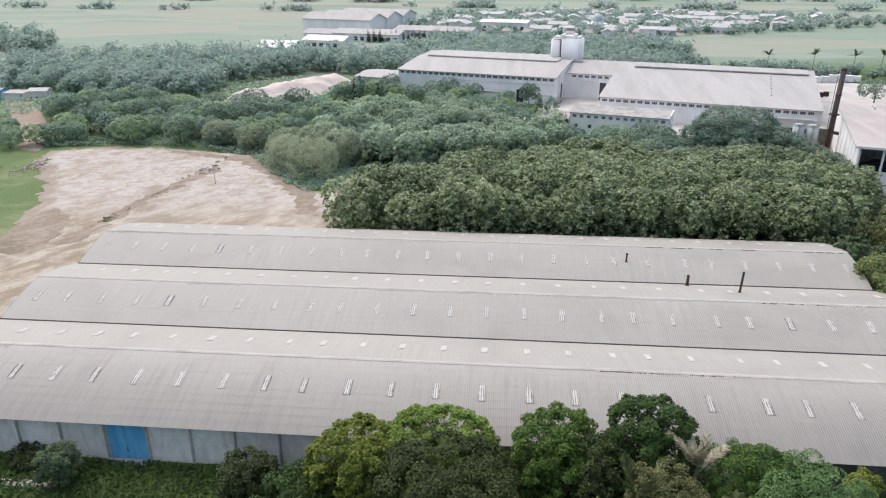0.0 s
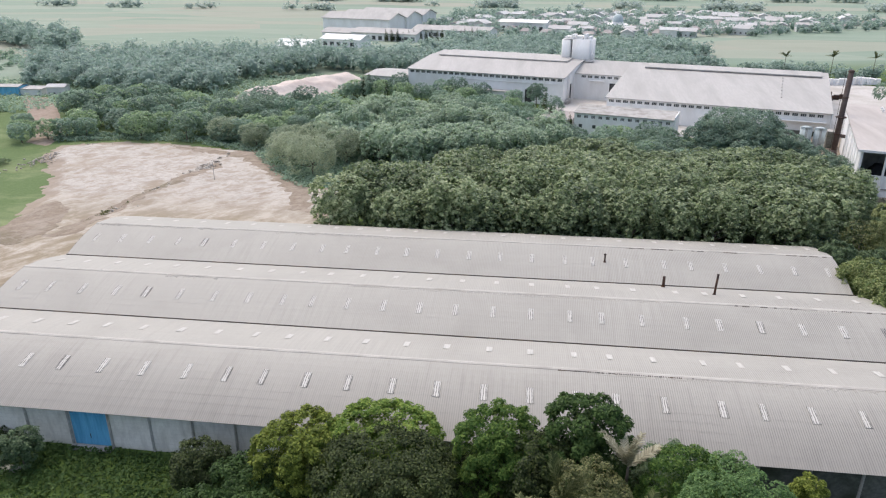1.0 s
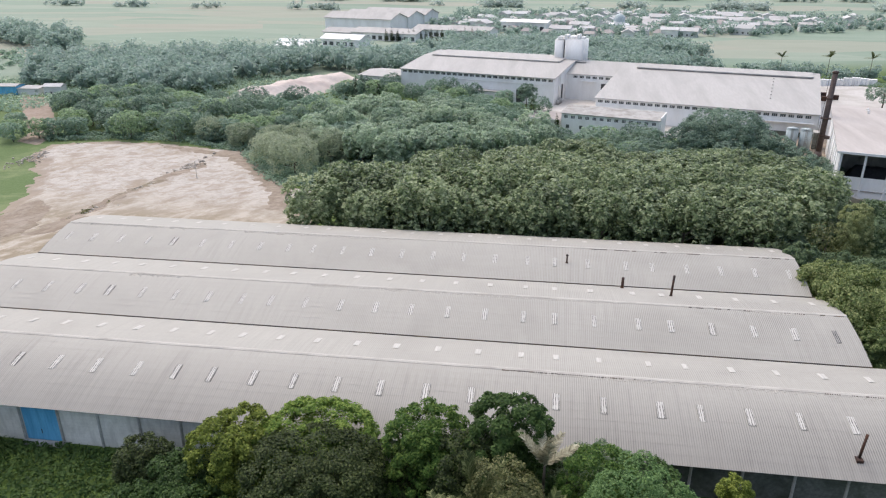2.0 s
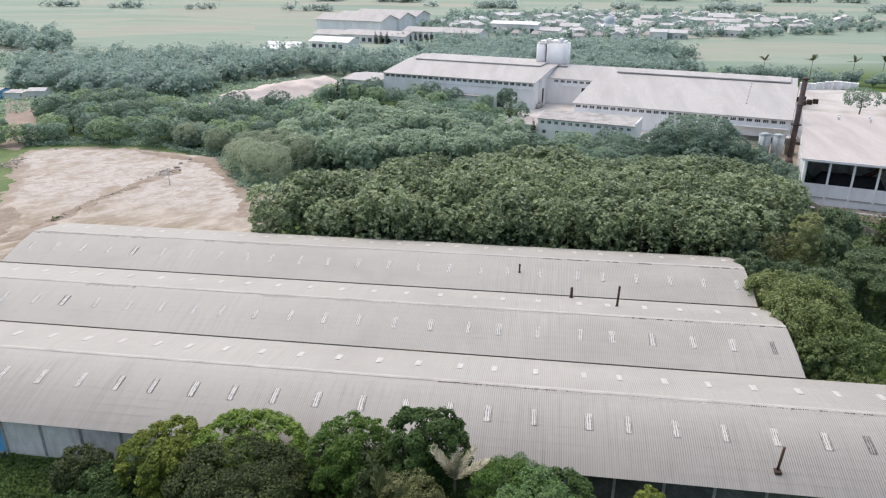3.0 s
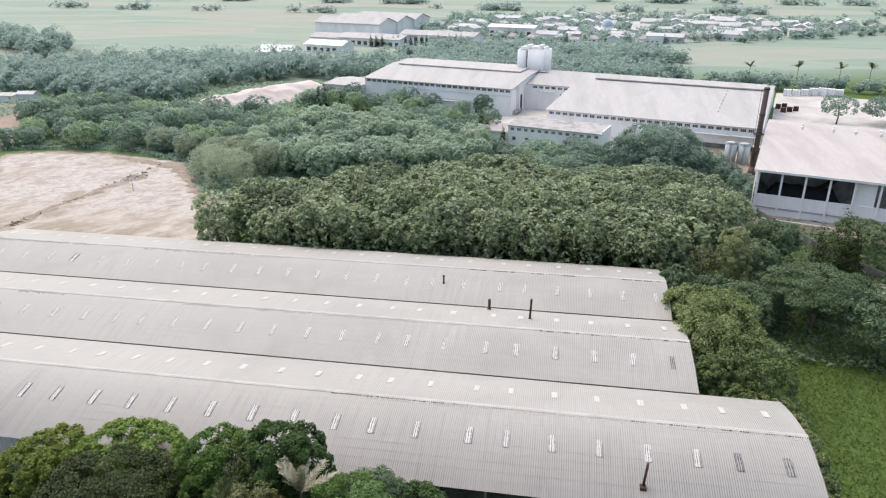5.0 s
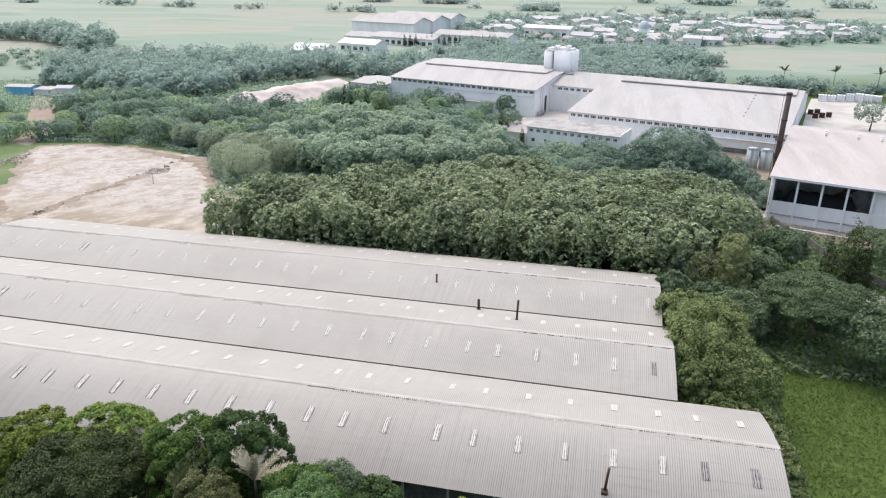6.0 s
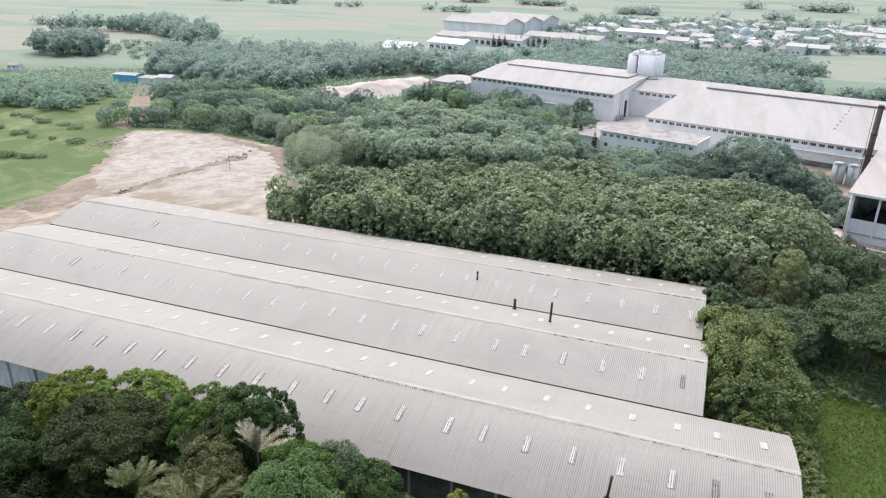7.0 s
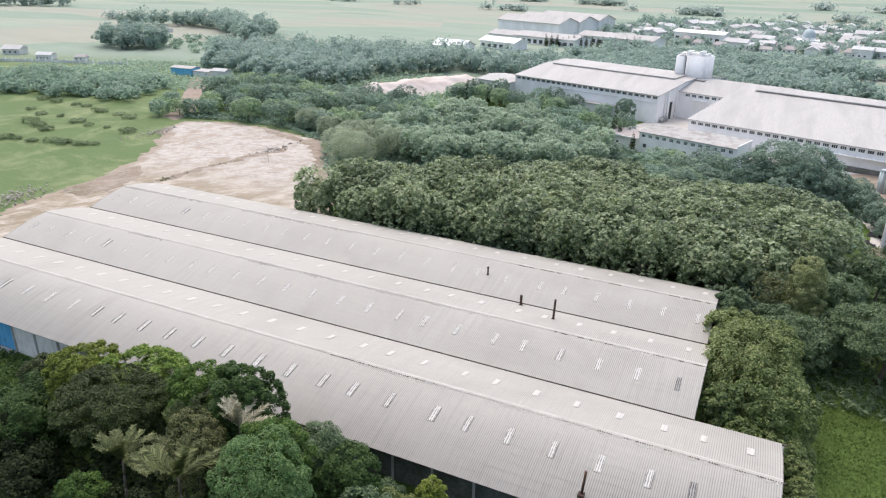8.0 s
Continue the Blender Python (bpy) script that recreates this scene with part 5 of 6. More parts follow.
broad(43.0, 68.2, 9.2, 1.9, L_YELLOW, "yellow-green flowering shrub tree", 4500, 0.16, base=0.3)
broad(38.5, 60.0, 11.5, 4.4, L_WOOD, "feathery green tree below the warehouse eaves", 7000, 0.2, base=0.05)
for x, y, h, r, m in ((36.6, 66.6, 5.6, 2.6, L_THICK), (40.2, 65.8, 5.0, 2.6, L_THICK), (46.4, 66.8, 4.4, 2.4, L_WOOD), (50.5, 67.5, 4.0, 2.2, L_THICK), (35.0, 70.3, 4.0, 2.2, L_WOOD), (38.4, 69.6, 3.4, 2.0, L_THICK), (54.5, 68.0, 3.2, 2.0, L_WOOD), (40.5, 62.0, 7.0, 3.0, L_THICK), (45.2, 63.2, 6.6, 2.9, L_WOOD), (49.4, 63.8, 6.0, 2.8, L_THICK)):
    broad(x, y, h, r, m, "low feathery shrub below the warehouse eaves", 3200, 0.17, "eaves_shrub", base=0.02, group="shrubs below the eaves")
broad(-18.0, 53.5, 7.0, 4.6, L_UNDER_SHADE, "low understorey tree coloured near black for shade", 6000, 0.2, base=0.05)
# filler trees added to darken the shaded gaps and hide the wall's base
broad(3.0, 66.0, 9.0, 4.6, L_DARK, "low dark filler tree against the warehouse wall", 6000, 0.2, base=0.03)
broad(13.2, 68.0, 10.0, 4.2, L_DARK, "low dark filler tree against the warehouse wall", 6000, 0.2, base=0.03)
broad(22.5, 67.4, 9.6, 4.6, L_DARK, "low dark filler tree against the warehouse wall", 6000, 0.2, base=0.03)
broad(4.0, 49.6, 8.6, 3.2, L_GREEN, "small bright green tree below the palms", 6000, 0.17, base=0.1)
# the near-black crowns here have canopy shade put into their colour
broad(10, 48, 7, 6, L_UNDER_SHADE, "dark green tree in the understorey", 8000, 0.22, base=0.1)
broad(20, 45, 6.5, 6, L_UNDER_SHADE, "dark green tree in the understorey", 8000, 0.22, base=0.1)
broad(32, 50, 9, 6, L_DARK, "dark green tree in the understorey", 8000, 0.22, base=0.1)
broad(-12, 50, 5, 6, L_UNDER_SHADE, "dark green tree in the understorey", 8000, 0.22, base=0.05)
broad(-21, 64, 8.2, 4.6, L_WEED, "low dark green shrubby tree", 7000, 0.2, base=0.05)
broad(-17, 57, 8.6, 4.8, L_WEED, "dark green rounded tree", 8000, 0.2, base=0.1)
broad(-30, 69.2, 5.6, 3.6, L_DARK, "dark green shrub against the wall", 5500, 0.18, base=0.03)
broad(-26, 60, 5.5, 4.0, L_WEED, "dark green shrub in the weeds", 5500, 0.2, base=0.03)
broad(-55, 69.3, 5.6, 2.5, L_WOOD, "small bushy green tree by the wall", 4500, 0.17, base=0.1)
broad(-62, 73.0, 2.0, 2.4, L_DARK, "low dark shrub against the wall", 2500, 0.17, base=0.0)

for x, y, sc in ((69, 150, 0.42), (73, 150.5, 0.5), (77, 150, 0.45), (75, 154, 0.6), (80, 152, 0.5)):
    again(WOOD[int(x) % 4], x, y, 0, x * 7 % 360, sc, 1.0)

# the rounded trees at the yard's edge
for x, y, h, r in ((-68, 218, 10.5, 7.0), (-57, 208, 11.5, 7.5), (-72, 232, 9.5, 6.5), (-50, 222, 11, 6.5), (-62, 230, 11, 7), (-88, 240, 8, 5.5), (-102, 247, 8.5, 6)):
    broad(x, y, h, r, L_FEATHER, "rounded feathery dull green tree at the yard's edge", 4200, 0.27, "feathery_tree", base=0.03, group="feathery trees at the yard")

stand(palm("coconut_palm", "coconut palm with upright pale dry fronds", 16.0, 13, 4.2, L_DRY, drop=0.2, up=0.4), 21.4, 59.4, 0, 25)
stand(palm("coconut_palm", "coconut palm with drooping pale green fronds", 14.6, 17, 4.5, L_PALM, (0.6, 0.2), 0.28, 0.18), 11.6, 49.8)
palm_c = stand(palm("coconut_palm", "coconut palm with upright pale green fronds", 16.0, 17, 5.6, L_PALM, drop=0.25, up=0.2), 21.3, 49.6, 0, 60)
again(palm_c, 14.8, 55.8, -1.4, 200, 0.8, 1.2)

for x, y, a in ((150, 428, 20), (176, 430, 100), (197, 427, 170), (214, 431, 250), (236, 428, 310)):
    again(palm_c, x, y, 0, a, 0.8, 0.95)

# the thicket climbing over the warehouse's end
for x, y, h, r in ((76.5, 118, 12.6, 7.6), (73.2, 127.5, 11.6, 5.4), (80.5, 109.5, 10.6, 6.0), (73.4, 106, 9.6, 3.0), (72.0, 138.8, 10.8, 3.4), (78.5, 126, 11.5, 5.5)):
    broad(x, y, h, r, L_THICK if y < 135 else L_WOOD, "bushy green tree leaning over the warehouse end", 8500, 0.24, "thicket_tree", base=0.03, group="trees at the warehouse end")
for x, y in ((76.5, 101.8), (80, 101.8), (83.0, 101.5), (84.6, 99.5), (84.9, 95), (84.6, 90.5), (84.6, 104), (84.5, 86), (84.6, 81)):
    broad(x, y, 6.6 - (x - 77) * 0.25, 1.9 if x > 83 else 2.6, L_THICK, "low green shrub beside the warehouse end", 3000, 0.22, "thicket_shrub", base=0.02, group="shrubs at the warehouse end")
broad(84.0, 146.5, 17.0, 3.6, L_PALE, "tall feathery pale green tree", 11000, 0.17, "feathery_tree", base=0.1)
broad(78.5, 145, 13.0, 3.6, L_OLIVE, "thin brownish half-bare tree", 900, 0.22, "half_bare_tree", base=0.3)
broad(97.5, 135.5, 13.2, 9.6, L_SPREAD, "wide layered green spreading tree beside the grass", 17000, 0.21, flat=0.38, base=0.32, under=-0.05, clumps=150, boxy=0.9)
broad(107, 127, 11.0, 7.0, L_WOOD, "wide dark green spreading tree", 7000, 0.32, flat=0.55)
broad(84, 134, 9.5, 5.5, L_WOOD, "bushy dark green tree behind the thicket", 5000, 0.26, base=0.03)
broad(80, 139, 9.0, 4.5, L_WOOD, "bushy dark green tree behind the thicket", 4500, 0.26, base=0.03)
broad(90, 141, 9.0, 5.0, L_WOOD, "bushy dark green tree behind the thicket", 4500, 0.28, base=0.03)
broad(90, 153, 11.5, 5.0, L_WOOD, "rounded dark green tree", 5000, 0.32)
broad(102, 146, 9.0, 5.0, L_WOOD, "rounded dark green tree", 6000, 0.28, base=0.05)
broad(122, 141, 10, 6.6, L_DARK, "wide dark green spreading tree", 6000, 0.34, flat=0.6)
broad(99, 170, 10, 5.0, L_WOOD, "rounded green tree beside the grove", 4000, 0.34)
broad(125, 168, 11.5, 6.6, L_SPREAD, "wide feathery green tree", 7000, 0.26, flat=0.5, under=-0.3)
broad(122, 182, 8.0, 5.0, L_SPREAD, "feathery green tree before the coal shed", 4200, 0.24, flat=0.4, base=0.45, under=-0.1)
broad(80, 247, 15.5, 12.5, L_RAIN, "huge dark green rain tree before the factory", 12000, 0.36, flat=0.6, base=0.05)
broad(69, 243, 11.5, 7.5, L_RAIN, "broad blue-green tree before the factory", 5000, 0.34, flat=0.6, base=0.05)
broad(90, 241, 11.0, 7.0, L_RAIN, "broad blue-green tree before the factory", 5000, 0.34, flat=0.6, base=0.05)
broad(168, 338, 11.5, 7.0, L_SHADE, "open spreading tree in the factory yard", 2200, 0.36, flat=0.5, base=0.35, core=0.05)
broad(190, 338, 11.5, 10.0, L_RAIN, "wide green tree behind the coal shed", 4000, 0.42, flat=0.5, base=0.3)
broad(12, 322, 11, 4.0, L_SHADE, "feathery dull green tree before the factory hall", 2600, 0.34, flat=0.6, base=0.3)
for x, y, h, r in ((104, 226, 6.5, 4.0), (101, 236, 7.0, 4.2), (106, 218, 6.0, 3.6), (99, 246, 7.5, 4.6)):
    broad(x, y, h, r, L_RAIN, "low blue-green bush beside the coal shed", 2600, 0.3, "bush", base=0.02, group="bushes beside the coal shed")


def cypress(x, y, h, r, label="narrow dark columnar cypress"):
    t = thing("cypress", pose(0, 0, 0), label, "tree", "cypress trees")
    part("trunk", trunk_mesh("trunk", h * 0.5, 0.14, 0, 0), M_TRUNK, t)
    puffs = [(rng.uniform(-0.15, 0.15) * r, rng.uniform(-0.15, 0.15) * r, h * (0.08 + 0.14 * k), r * (1.0, 1.05, 0.95, 0.85, 0.65, 0.42, 0.2)[k], r * (1.0, 1.05, 0.95, 0.85, 0.65, 0.42, 0.2)[k], h * 0.11) for k in range(7)]
    p, nrm = puff_points(puffs, 900 if r < 2 else 2400, -0.9)
    v, f = leaf_cloud(p, nrm, 0.3, 0.4)
    part("crown", raw_mesh("crown", v, f), L_DARK, t)
    return stand(t, x, y)


for x, y, h, r in ((15.0, 288, 15, 1.5), (17.6, 286, 9, 1.4), (24.8, 277, 8.0, 1.3), (108.8, 169.0, 12.5, 1.6), (112.6, 168.0, 17.5, 2.9), (115.2, 167.0, 12.0, 2.6), (-71, 338, 12, 1.3), (-68.5, 339, 13, 1.3), (-60, 338, 10, 1.4)):
    cypress(x, y, h, r)


for x, y, sc in ((2, 301, 0.8), (8, 309, 0.7), (-5, 305, 0.85), (-12, 312, 0.8), (5, 294, 0.75), (12, 299, 0.6)):
    again(WOOD[int(abs(x)) % 4], x, y, 0, x * 31 % 360, sc, 0.85)


for k in range(18):
    cypress(-112 + 4.6 * k + rng.uniform(-0.8, 0.8), 592 + 1.0 * k + rng.uniform(-2, 2), rng.uniform(8, 12), 1.7, "pointed hazy conifer in a row")

# low bushes in rows across the field beside the yard
BUSH = [make_tree("field_bush", "low spreading green bush in the field", 1.3 + 0.4 * k, 2.6 + 0.4 * k, m, 520, 0.27, 26, 0.0, 0.7, 0.55, -0.1, 0.1, "bushes in the field", 3, 0.2, 0.8) for k, m in enumerate((L_FIELDBUSH, L_FIELDBUSH, L_FIELDBUSH))]
for (x0, y0), (x1, y1), n in (((-158, 188), (-182, 180), 7), ((-184, 178), (-236, 172), 8), ((-166, 206), (-236, 216), 7), ((-186, 228), (-250, 236), 8)):
    for k in range(n):
        q = k / (n - 1) + rng.uniform(-0.04, 0.04)
        again(BUSH[(k * 2 + n) % 3], x0 + (x1 - x0) * q + rng.uniform(-1.5, 1.5), y0 + (y1 - y0) * q + rng.uniform(-2, 2), 0, rng.uniform(0, 360), rng.uniform(0.45, 1.15), rng.uniform(0.6, 1.0))
for k, b in enumerate(BUSH):
    stand(b, -196 - 9 * k, 194 + 3 * k, 0, 70 * k)
for x, y, sc in ((-170, 241, 0.85), (-177, 236, 0.8), (-182, 243, 0.75)):
    again(WOOD[int(abs(x)) % 4], x, y, 0, abs(x * 7) % 360, sc, 0.8)


# ---- distance ----
def mixed_mesh(name, verts, quads):
    """A mesh of quads and of triangles, which come as quads with the last corner twice."""
    tri = quads[:, 2] == quads[:, 3]
    me = bpy.data.meshes.new(name)
    me.from_pydata([], [], [])
    loops = np.where(tri, 3, 4)
    flat = quads.ravel()[np.stack([np.ones_like(tri), np.ones_like(tri), np.ones_like(tri), ~tri], 1).ravel().astype(bool)]
    me.vertices.add(len(verts))
    me.vertices.foreach_set("co", np.asarray(verts, dtype=np.float32).ravel())
    me.loops.add(len(flat))
    me.loops.foreach_set("vertex_index", flat.astype(np.int32))
    me.polygons.add(len(quads))
    me.polygons.foreach_set("loop_start", np.concatenate([[0], np.cumsum(loops)[:-1]]).astype(np.int32))
    me.polygons.foreach_set("loop_total", loops.astype(np.int32))
    me.update(calc_edges=True)
    return me


def far_trees(name, poly, step, h, r, n, leaf, mat, label, gap=-9.0):
    """A far wood, whose trees nobody could count: a solid heart of foliage in each crown, and loose sprays over it."""
    bm = bmesh.new()
    bmesh.ops.create_icosphere(bm, subdivisions=1, radius=1)
    ball = np.array([v.co[:] for v in bm.verts])
    tris = np.array([[v.index for v in f.verts] for f in bm.faces])
    bm.free()
    V, F, c = [], [], 0
    for x, y in scatter(poly, step):
        if on_track(x, y) or waves(np.array([x]), np.array([y]), 31, 110, 3)[0] < gap:
            continue
        s = rng.uniform(0.6, 1.35)
        puffs = crown_puffs(r * s, 0, h * s, 6, 0.5, 0.6)
        p, nrm = puff_points([(q[0] + x, q[1] + y, *q[2:]) for q in puffs], int(n * 1.05), -0.75, 0.7)
        v, f = leaf_cloud(p, nrm, leaf * 1.2, corners=3)
        V.append(v)
        F.append(np.concatenate([f, f[:, 2:]], 1) + c)
        c += len(v)
        b = ball * rng.uniform(0.6, 1.2, (len(ball), 1)) * np.array([r * s * 0.5, r * s * 0.5, h * s * 0.36]) + np.array([x, y, h * s * 0.4])
        V.append(b)
        F.append(np.concatenate([tris, tris[:, 2:]], 1) + c)
        c += len(b)
    F = [np.concatenate(F)] if F else F
    quads = F[0] if F else None
    if V:
        tagged(part(name, mixed_mesh(name, np.concatenate(V), quads), mat), label, "woods", kind="stuff")


far_trees("far_wood", [(-394, 382), (-346, 398), (-356, 422), (-396, 436), (-418, 412)], 8.5, 15, 5.4, 240, 0.75, L_FAR_HAZE, "tall hazy trees in a clump among the fields")
far_trees("far_wood", [(-355, 405), (-285, 405), (-300, 440), (-345, 470), (-400, 480), (-405, 440)], 13, 3.6, 4.0, 90, 0.6, L_MID_HAZE, "scattered scrub on the rough ground among the fields")
far_trees("far_wood", [(-860, 600), (-775, 648), (-782, 676), (-870, 640)], 14, 14, 8.0, 130, 1.2, L_HEDGE_HAZE, "hazy far wood at the fields' edge")
far_trees("far_wood", [(-262, 352), (-225, 345), (-190, 330), (-150, 345), (-145, 390), (-110, 420), (-80, 420), (-70, 470), (-190, 470), (-270, 440), (-290, 400)], 8.6, 12.5, 6.0, 170, 0.72, L_FAR_HAZE, "hazy band of trees beyond the earth mound")
far_trees("far_wood", [(-330, 225), (-262, 240), (-215, 250), (-212, 270), (-262, 285), (-330, 290)], 7.4, 6.0, 4.6, 150, 0.6, L_MID_HAZE, "low dense bushes beside the field")
far_trees("far_wood", [(-400, 256), (-330, 280), (-262, 278), (-226, 276), (-226, 296), (-255, 302), (-286, 292), (-352, 276)], 7.6, 4.6, 4.4, 130, 0.6, L_MID_HAZE, "low dense bushes beside the field")
far_trees("far_wood", [(-80, 425), (0, 425), (60, 430), (110, 430), (115, 445), (90, 480), (60, 500), (-80, 520)], 9.4, 10, 5.6, 150, 0.78, L_FAR_HAZE, "hazy belt of trees behind the factory")
far_trees("far_wood", [(110, 432), (160, 420), (230, 418), (330, 430), (420, 430), (420, 444), (330, 446), (230, 434), (160, 436), (112, 446)], 8.0, 8.0, 4.2, 190, 0.6, L_FAR_HAZE, "hazy row of trees behind the factory yard")
far_trees("far_wood", [(-60, 520), (90, 500), (140, 540), (100, 590), (-60, 585)], 9.5, 9, 5.6, 120, 0.88, L_FAR_HAZE, "hazy wood before the village")
far_trees("far_wood", [(-515, 508), (-462, 546), (-430, 538), (-372, 508), (-335, 476), (-318, 486), (-356, 548), (-430, 592), (-480, 580), (-525, 540)], 11, 13.5, 6.0, 170, 0.9, L_FAR_HAZE, "tall hazy trees among the fields")
far_trees("far_wood", [(70, 640), (200, 670), (330, 740), (430, 800), (380, 860), (200, 960), (-90, 900), (-100, 640)], 17, 7.5, 5.0, 60, 1.1, L_FAR_HAZE, "scattered hazy trees of the village")
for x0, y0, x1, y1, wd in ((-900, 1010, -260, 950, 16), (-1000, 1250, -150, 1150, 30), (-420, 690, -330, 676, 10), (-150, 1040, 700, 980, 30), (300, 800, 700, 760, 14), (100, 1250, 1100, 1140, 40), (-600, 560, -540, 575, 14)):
    far_trees("far_hedge", [(x0, y0), (x1, y1), (x1, y1 + wd), (x0, y0 + wd)], 8 + y0 / 250, 5 + y0 / 300, 6 + y0 / 200, 36, 1.0 + y0 / 900, L_HEDGE_HAZE, "hazy tree line between rice fields", 0.3)
far_trees("far_wood", [(205, 330), (280, 330), (300, 350), (240, 375), (208, 352)], 12, 9, 5.4, 260, 0.62, L_FAR_HAZE, "trees behind the coal shed")


def make_house(w, d, h, rise, roof_mat, label, cat="house", group="village houses", hip=0.0):
    t = thing("village_house", pose(0, 0, 0), label, cat, group)
    part("wall", boxes((-w / 2, w / 2, -d / 2, d / 2, -0.3, h)), M_VILL, t)
    bm = bmesh.new()
    e = 0.7
    a = [bm.verts.new((x, y, h)) for x, y in ((-w / 2 - e, -d / 2 - e), (w / 2 + e, -d / 2 - e), (w / 2 + e, d / 2 + e), (-w / 2 - e, d / 2 + e))]
    b = [bm.verts.new((-w / 2 - e + hip, 0, h + rise)), bm.verts.new((w / 2 + e - hip, 0, h + rise))]
    for q in ((a[0], a[1], b[1], b[0]), (a[2], a[3], b[0], b[1]), (a[1], a[2], b[1]), (a[3], a[0], b[0]), (a[3], a[2], a[1], a[0])):
        bm.faces.new(q)
    part("roof", bm, roof_mat, t)
    for k in range(max(1, int(w / 4))):
        part("window", boxes((-w / 2 + 1 + 4 * k, -w / 2 + 2.4 + 4 * k, -d / 2 - 0.05, -d / 2 - 0.005, 1, 2.2)), M_GLASS, t)
    return t


HOUSES = [make_house(10, 8, 3.4, 2.2, M_TERRA, "small house with a clay roof greyed for haze", hip=1.5), make_house(13, 9, 3.6, 2.4, M_VROOF, "small house with a pale sheet roof"),
          make_house(9, 8, 3.2, 2.6, M_TERRA, "small house with a clay roof greyed for haze", hip=3), make_house(18, 11, 5, 2.6, M_VROOF, "white village building with a pale roof"),
          make_house(14, 10, 6.5, 2.0, M_VROOF, "two-storey white village house")]
spots = scatter([(-60, 660), (40, 640), (110, 650), (210, 690), (330, 770), (400, 800), (330, 850), (200, 920), (60, 930), (-20, 860), (-90, 780)], 25, 0.38)
for n, (x, y) in enumerate(spots):
    again(HOUSES[n % 5], x, y, 0, rng.choice([-17, 73, -10, 80]) + rng.uniform(-6, 6), rng.uniform(0.85, 1.15))
for k, hse in enumerate(HOUSES):
    stand(hse, 20 + 26 * k, 655 + 6 * (k % 2), 0, -15)


def shed(x, y, w, d, h, rise, turn, label, roof=None, name="far_shed"):
    t = thing(name, pose(x, y, 0, 0, 0, turn), label, "shed")
    part("wall", boxes((-w / 2, w / 2, -d / 2, d / 2, -0.3, h)), M_WHITE, t)
    part("roof", slab_roof(bmesh.new(), [(-d / 2 - 1.2, h), (0, h + rise), (d / 2 + 1.2, h)], -w / 2 - 1.2, w / 2 + 1.2, 0.3), roof or M_PALE, t)
    bm = bmesh.new()
    prism(bm, [(-d / 2, h), (d / 2, h), (0, h + rise * d / (d + 2.4) - 0.05)], -w / 2, w / 2)
    part("gable", bm, M_WHITE, t)
    for k in range(int(w / 6) if name == "far_shed" else 0):
        part("opening", boxes((-w / 2 + 1.5 + 6 * k, -w / 2 + 5 + 6 * k, -d / 2 - 0.06, -d / 2 - 0.005, 0.5, h * 0.6)), M_GLASS, t)
    return t


shed(-163, 520, 26, 20, 4.5, 4.2, -6, "open shed with a bright white roof", M_WHITE)
shed(-137, 560, 34, 18, 5.5, 3.0, -16, "long white shed with a low roof", M_WHITE)
shed(-112, 610, 60, 26, 6, 3.0, -16, "long pale shed among trees")
shed(-60, 640, 70, 24, 6, 3.0, -16, "long pale shed among trees")
shed(-150, 620, 40, 22, 5, 3.0, -16, "pale shed with a low roof")
shed(0, 690, 44, 16, 9, 2.0, -16, "white two-storey works building", M_WHITE)
for k in range(3):
    shed(-154 + 11 * k, 694.5 + 30 * k, 72, 32, 11, 5, -16.8, "huge pale factory hall in a row of three", name="far_hall")


def mosque():
    m = thing("mosque", pose(85, 700, 0), "small white mosque with a pale green dome", "mosque")
    part("wall", boxes((-9, 9, -8, 8, -0.3, 7), (-5, 5, -5, 5, 7, 9)), M_WHITE, m)
    bm = bmesh.new()
    bmesh.ops.create_uvsphere(bm, u_segments=20, v_segments=12, radius=5.2)
    bmesh.ops.scale(bm, verts=bm.verts, vec=(1, 1, 1.15))
    bmesh.ops.translate(bm, verts=bm.verts, vec=(0, 0, 10))
    for f in bm.faces:
        f.smooth = True
    part("dome", bm, M_TANK, m)
    bm = bmesh.new()
    tube(bm, (0, 0, 15.6), (0, 0, 18.5), 0.25, 0.05, 8)
    part("finial", bm, M_TANK, m)


mosque()


def blue_building():
    b = thing("blue_building", pose(-252, 329, 0, 0, 0, 4), "low building with a bright blue wall beside the track", "building")
    part("wall", boxes((-7, 8, -4, 4, -0.3, 4.2)), M_BLUE, b)
    part("roof", slab_roof(bmesh.new(), [(-4.5, 4.25), (0, 5.0), (4.5, 4.25)], -7.6, 8.5, 0.18), M_PALE, b)
    part("wall_end", boxes((8, 19, -3, 3.2, -0.3, 3.0)), M_WHITE, b)
    part("end_roof", slab_roof(bmesh.new(), [(-3.6, 3.1), (3.8, 3.6)], 8.1, 19.6, 0.15), M_PALE, b)
    again(HOUSES[4], -226, 331, 0, 10, 0.62)
    again(HOUSES[1], -150, 300, 0, -20, 0.7)
    again(HOUSES[0], -316, 292, 0, 5, 0.9)


blue_building()


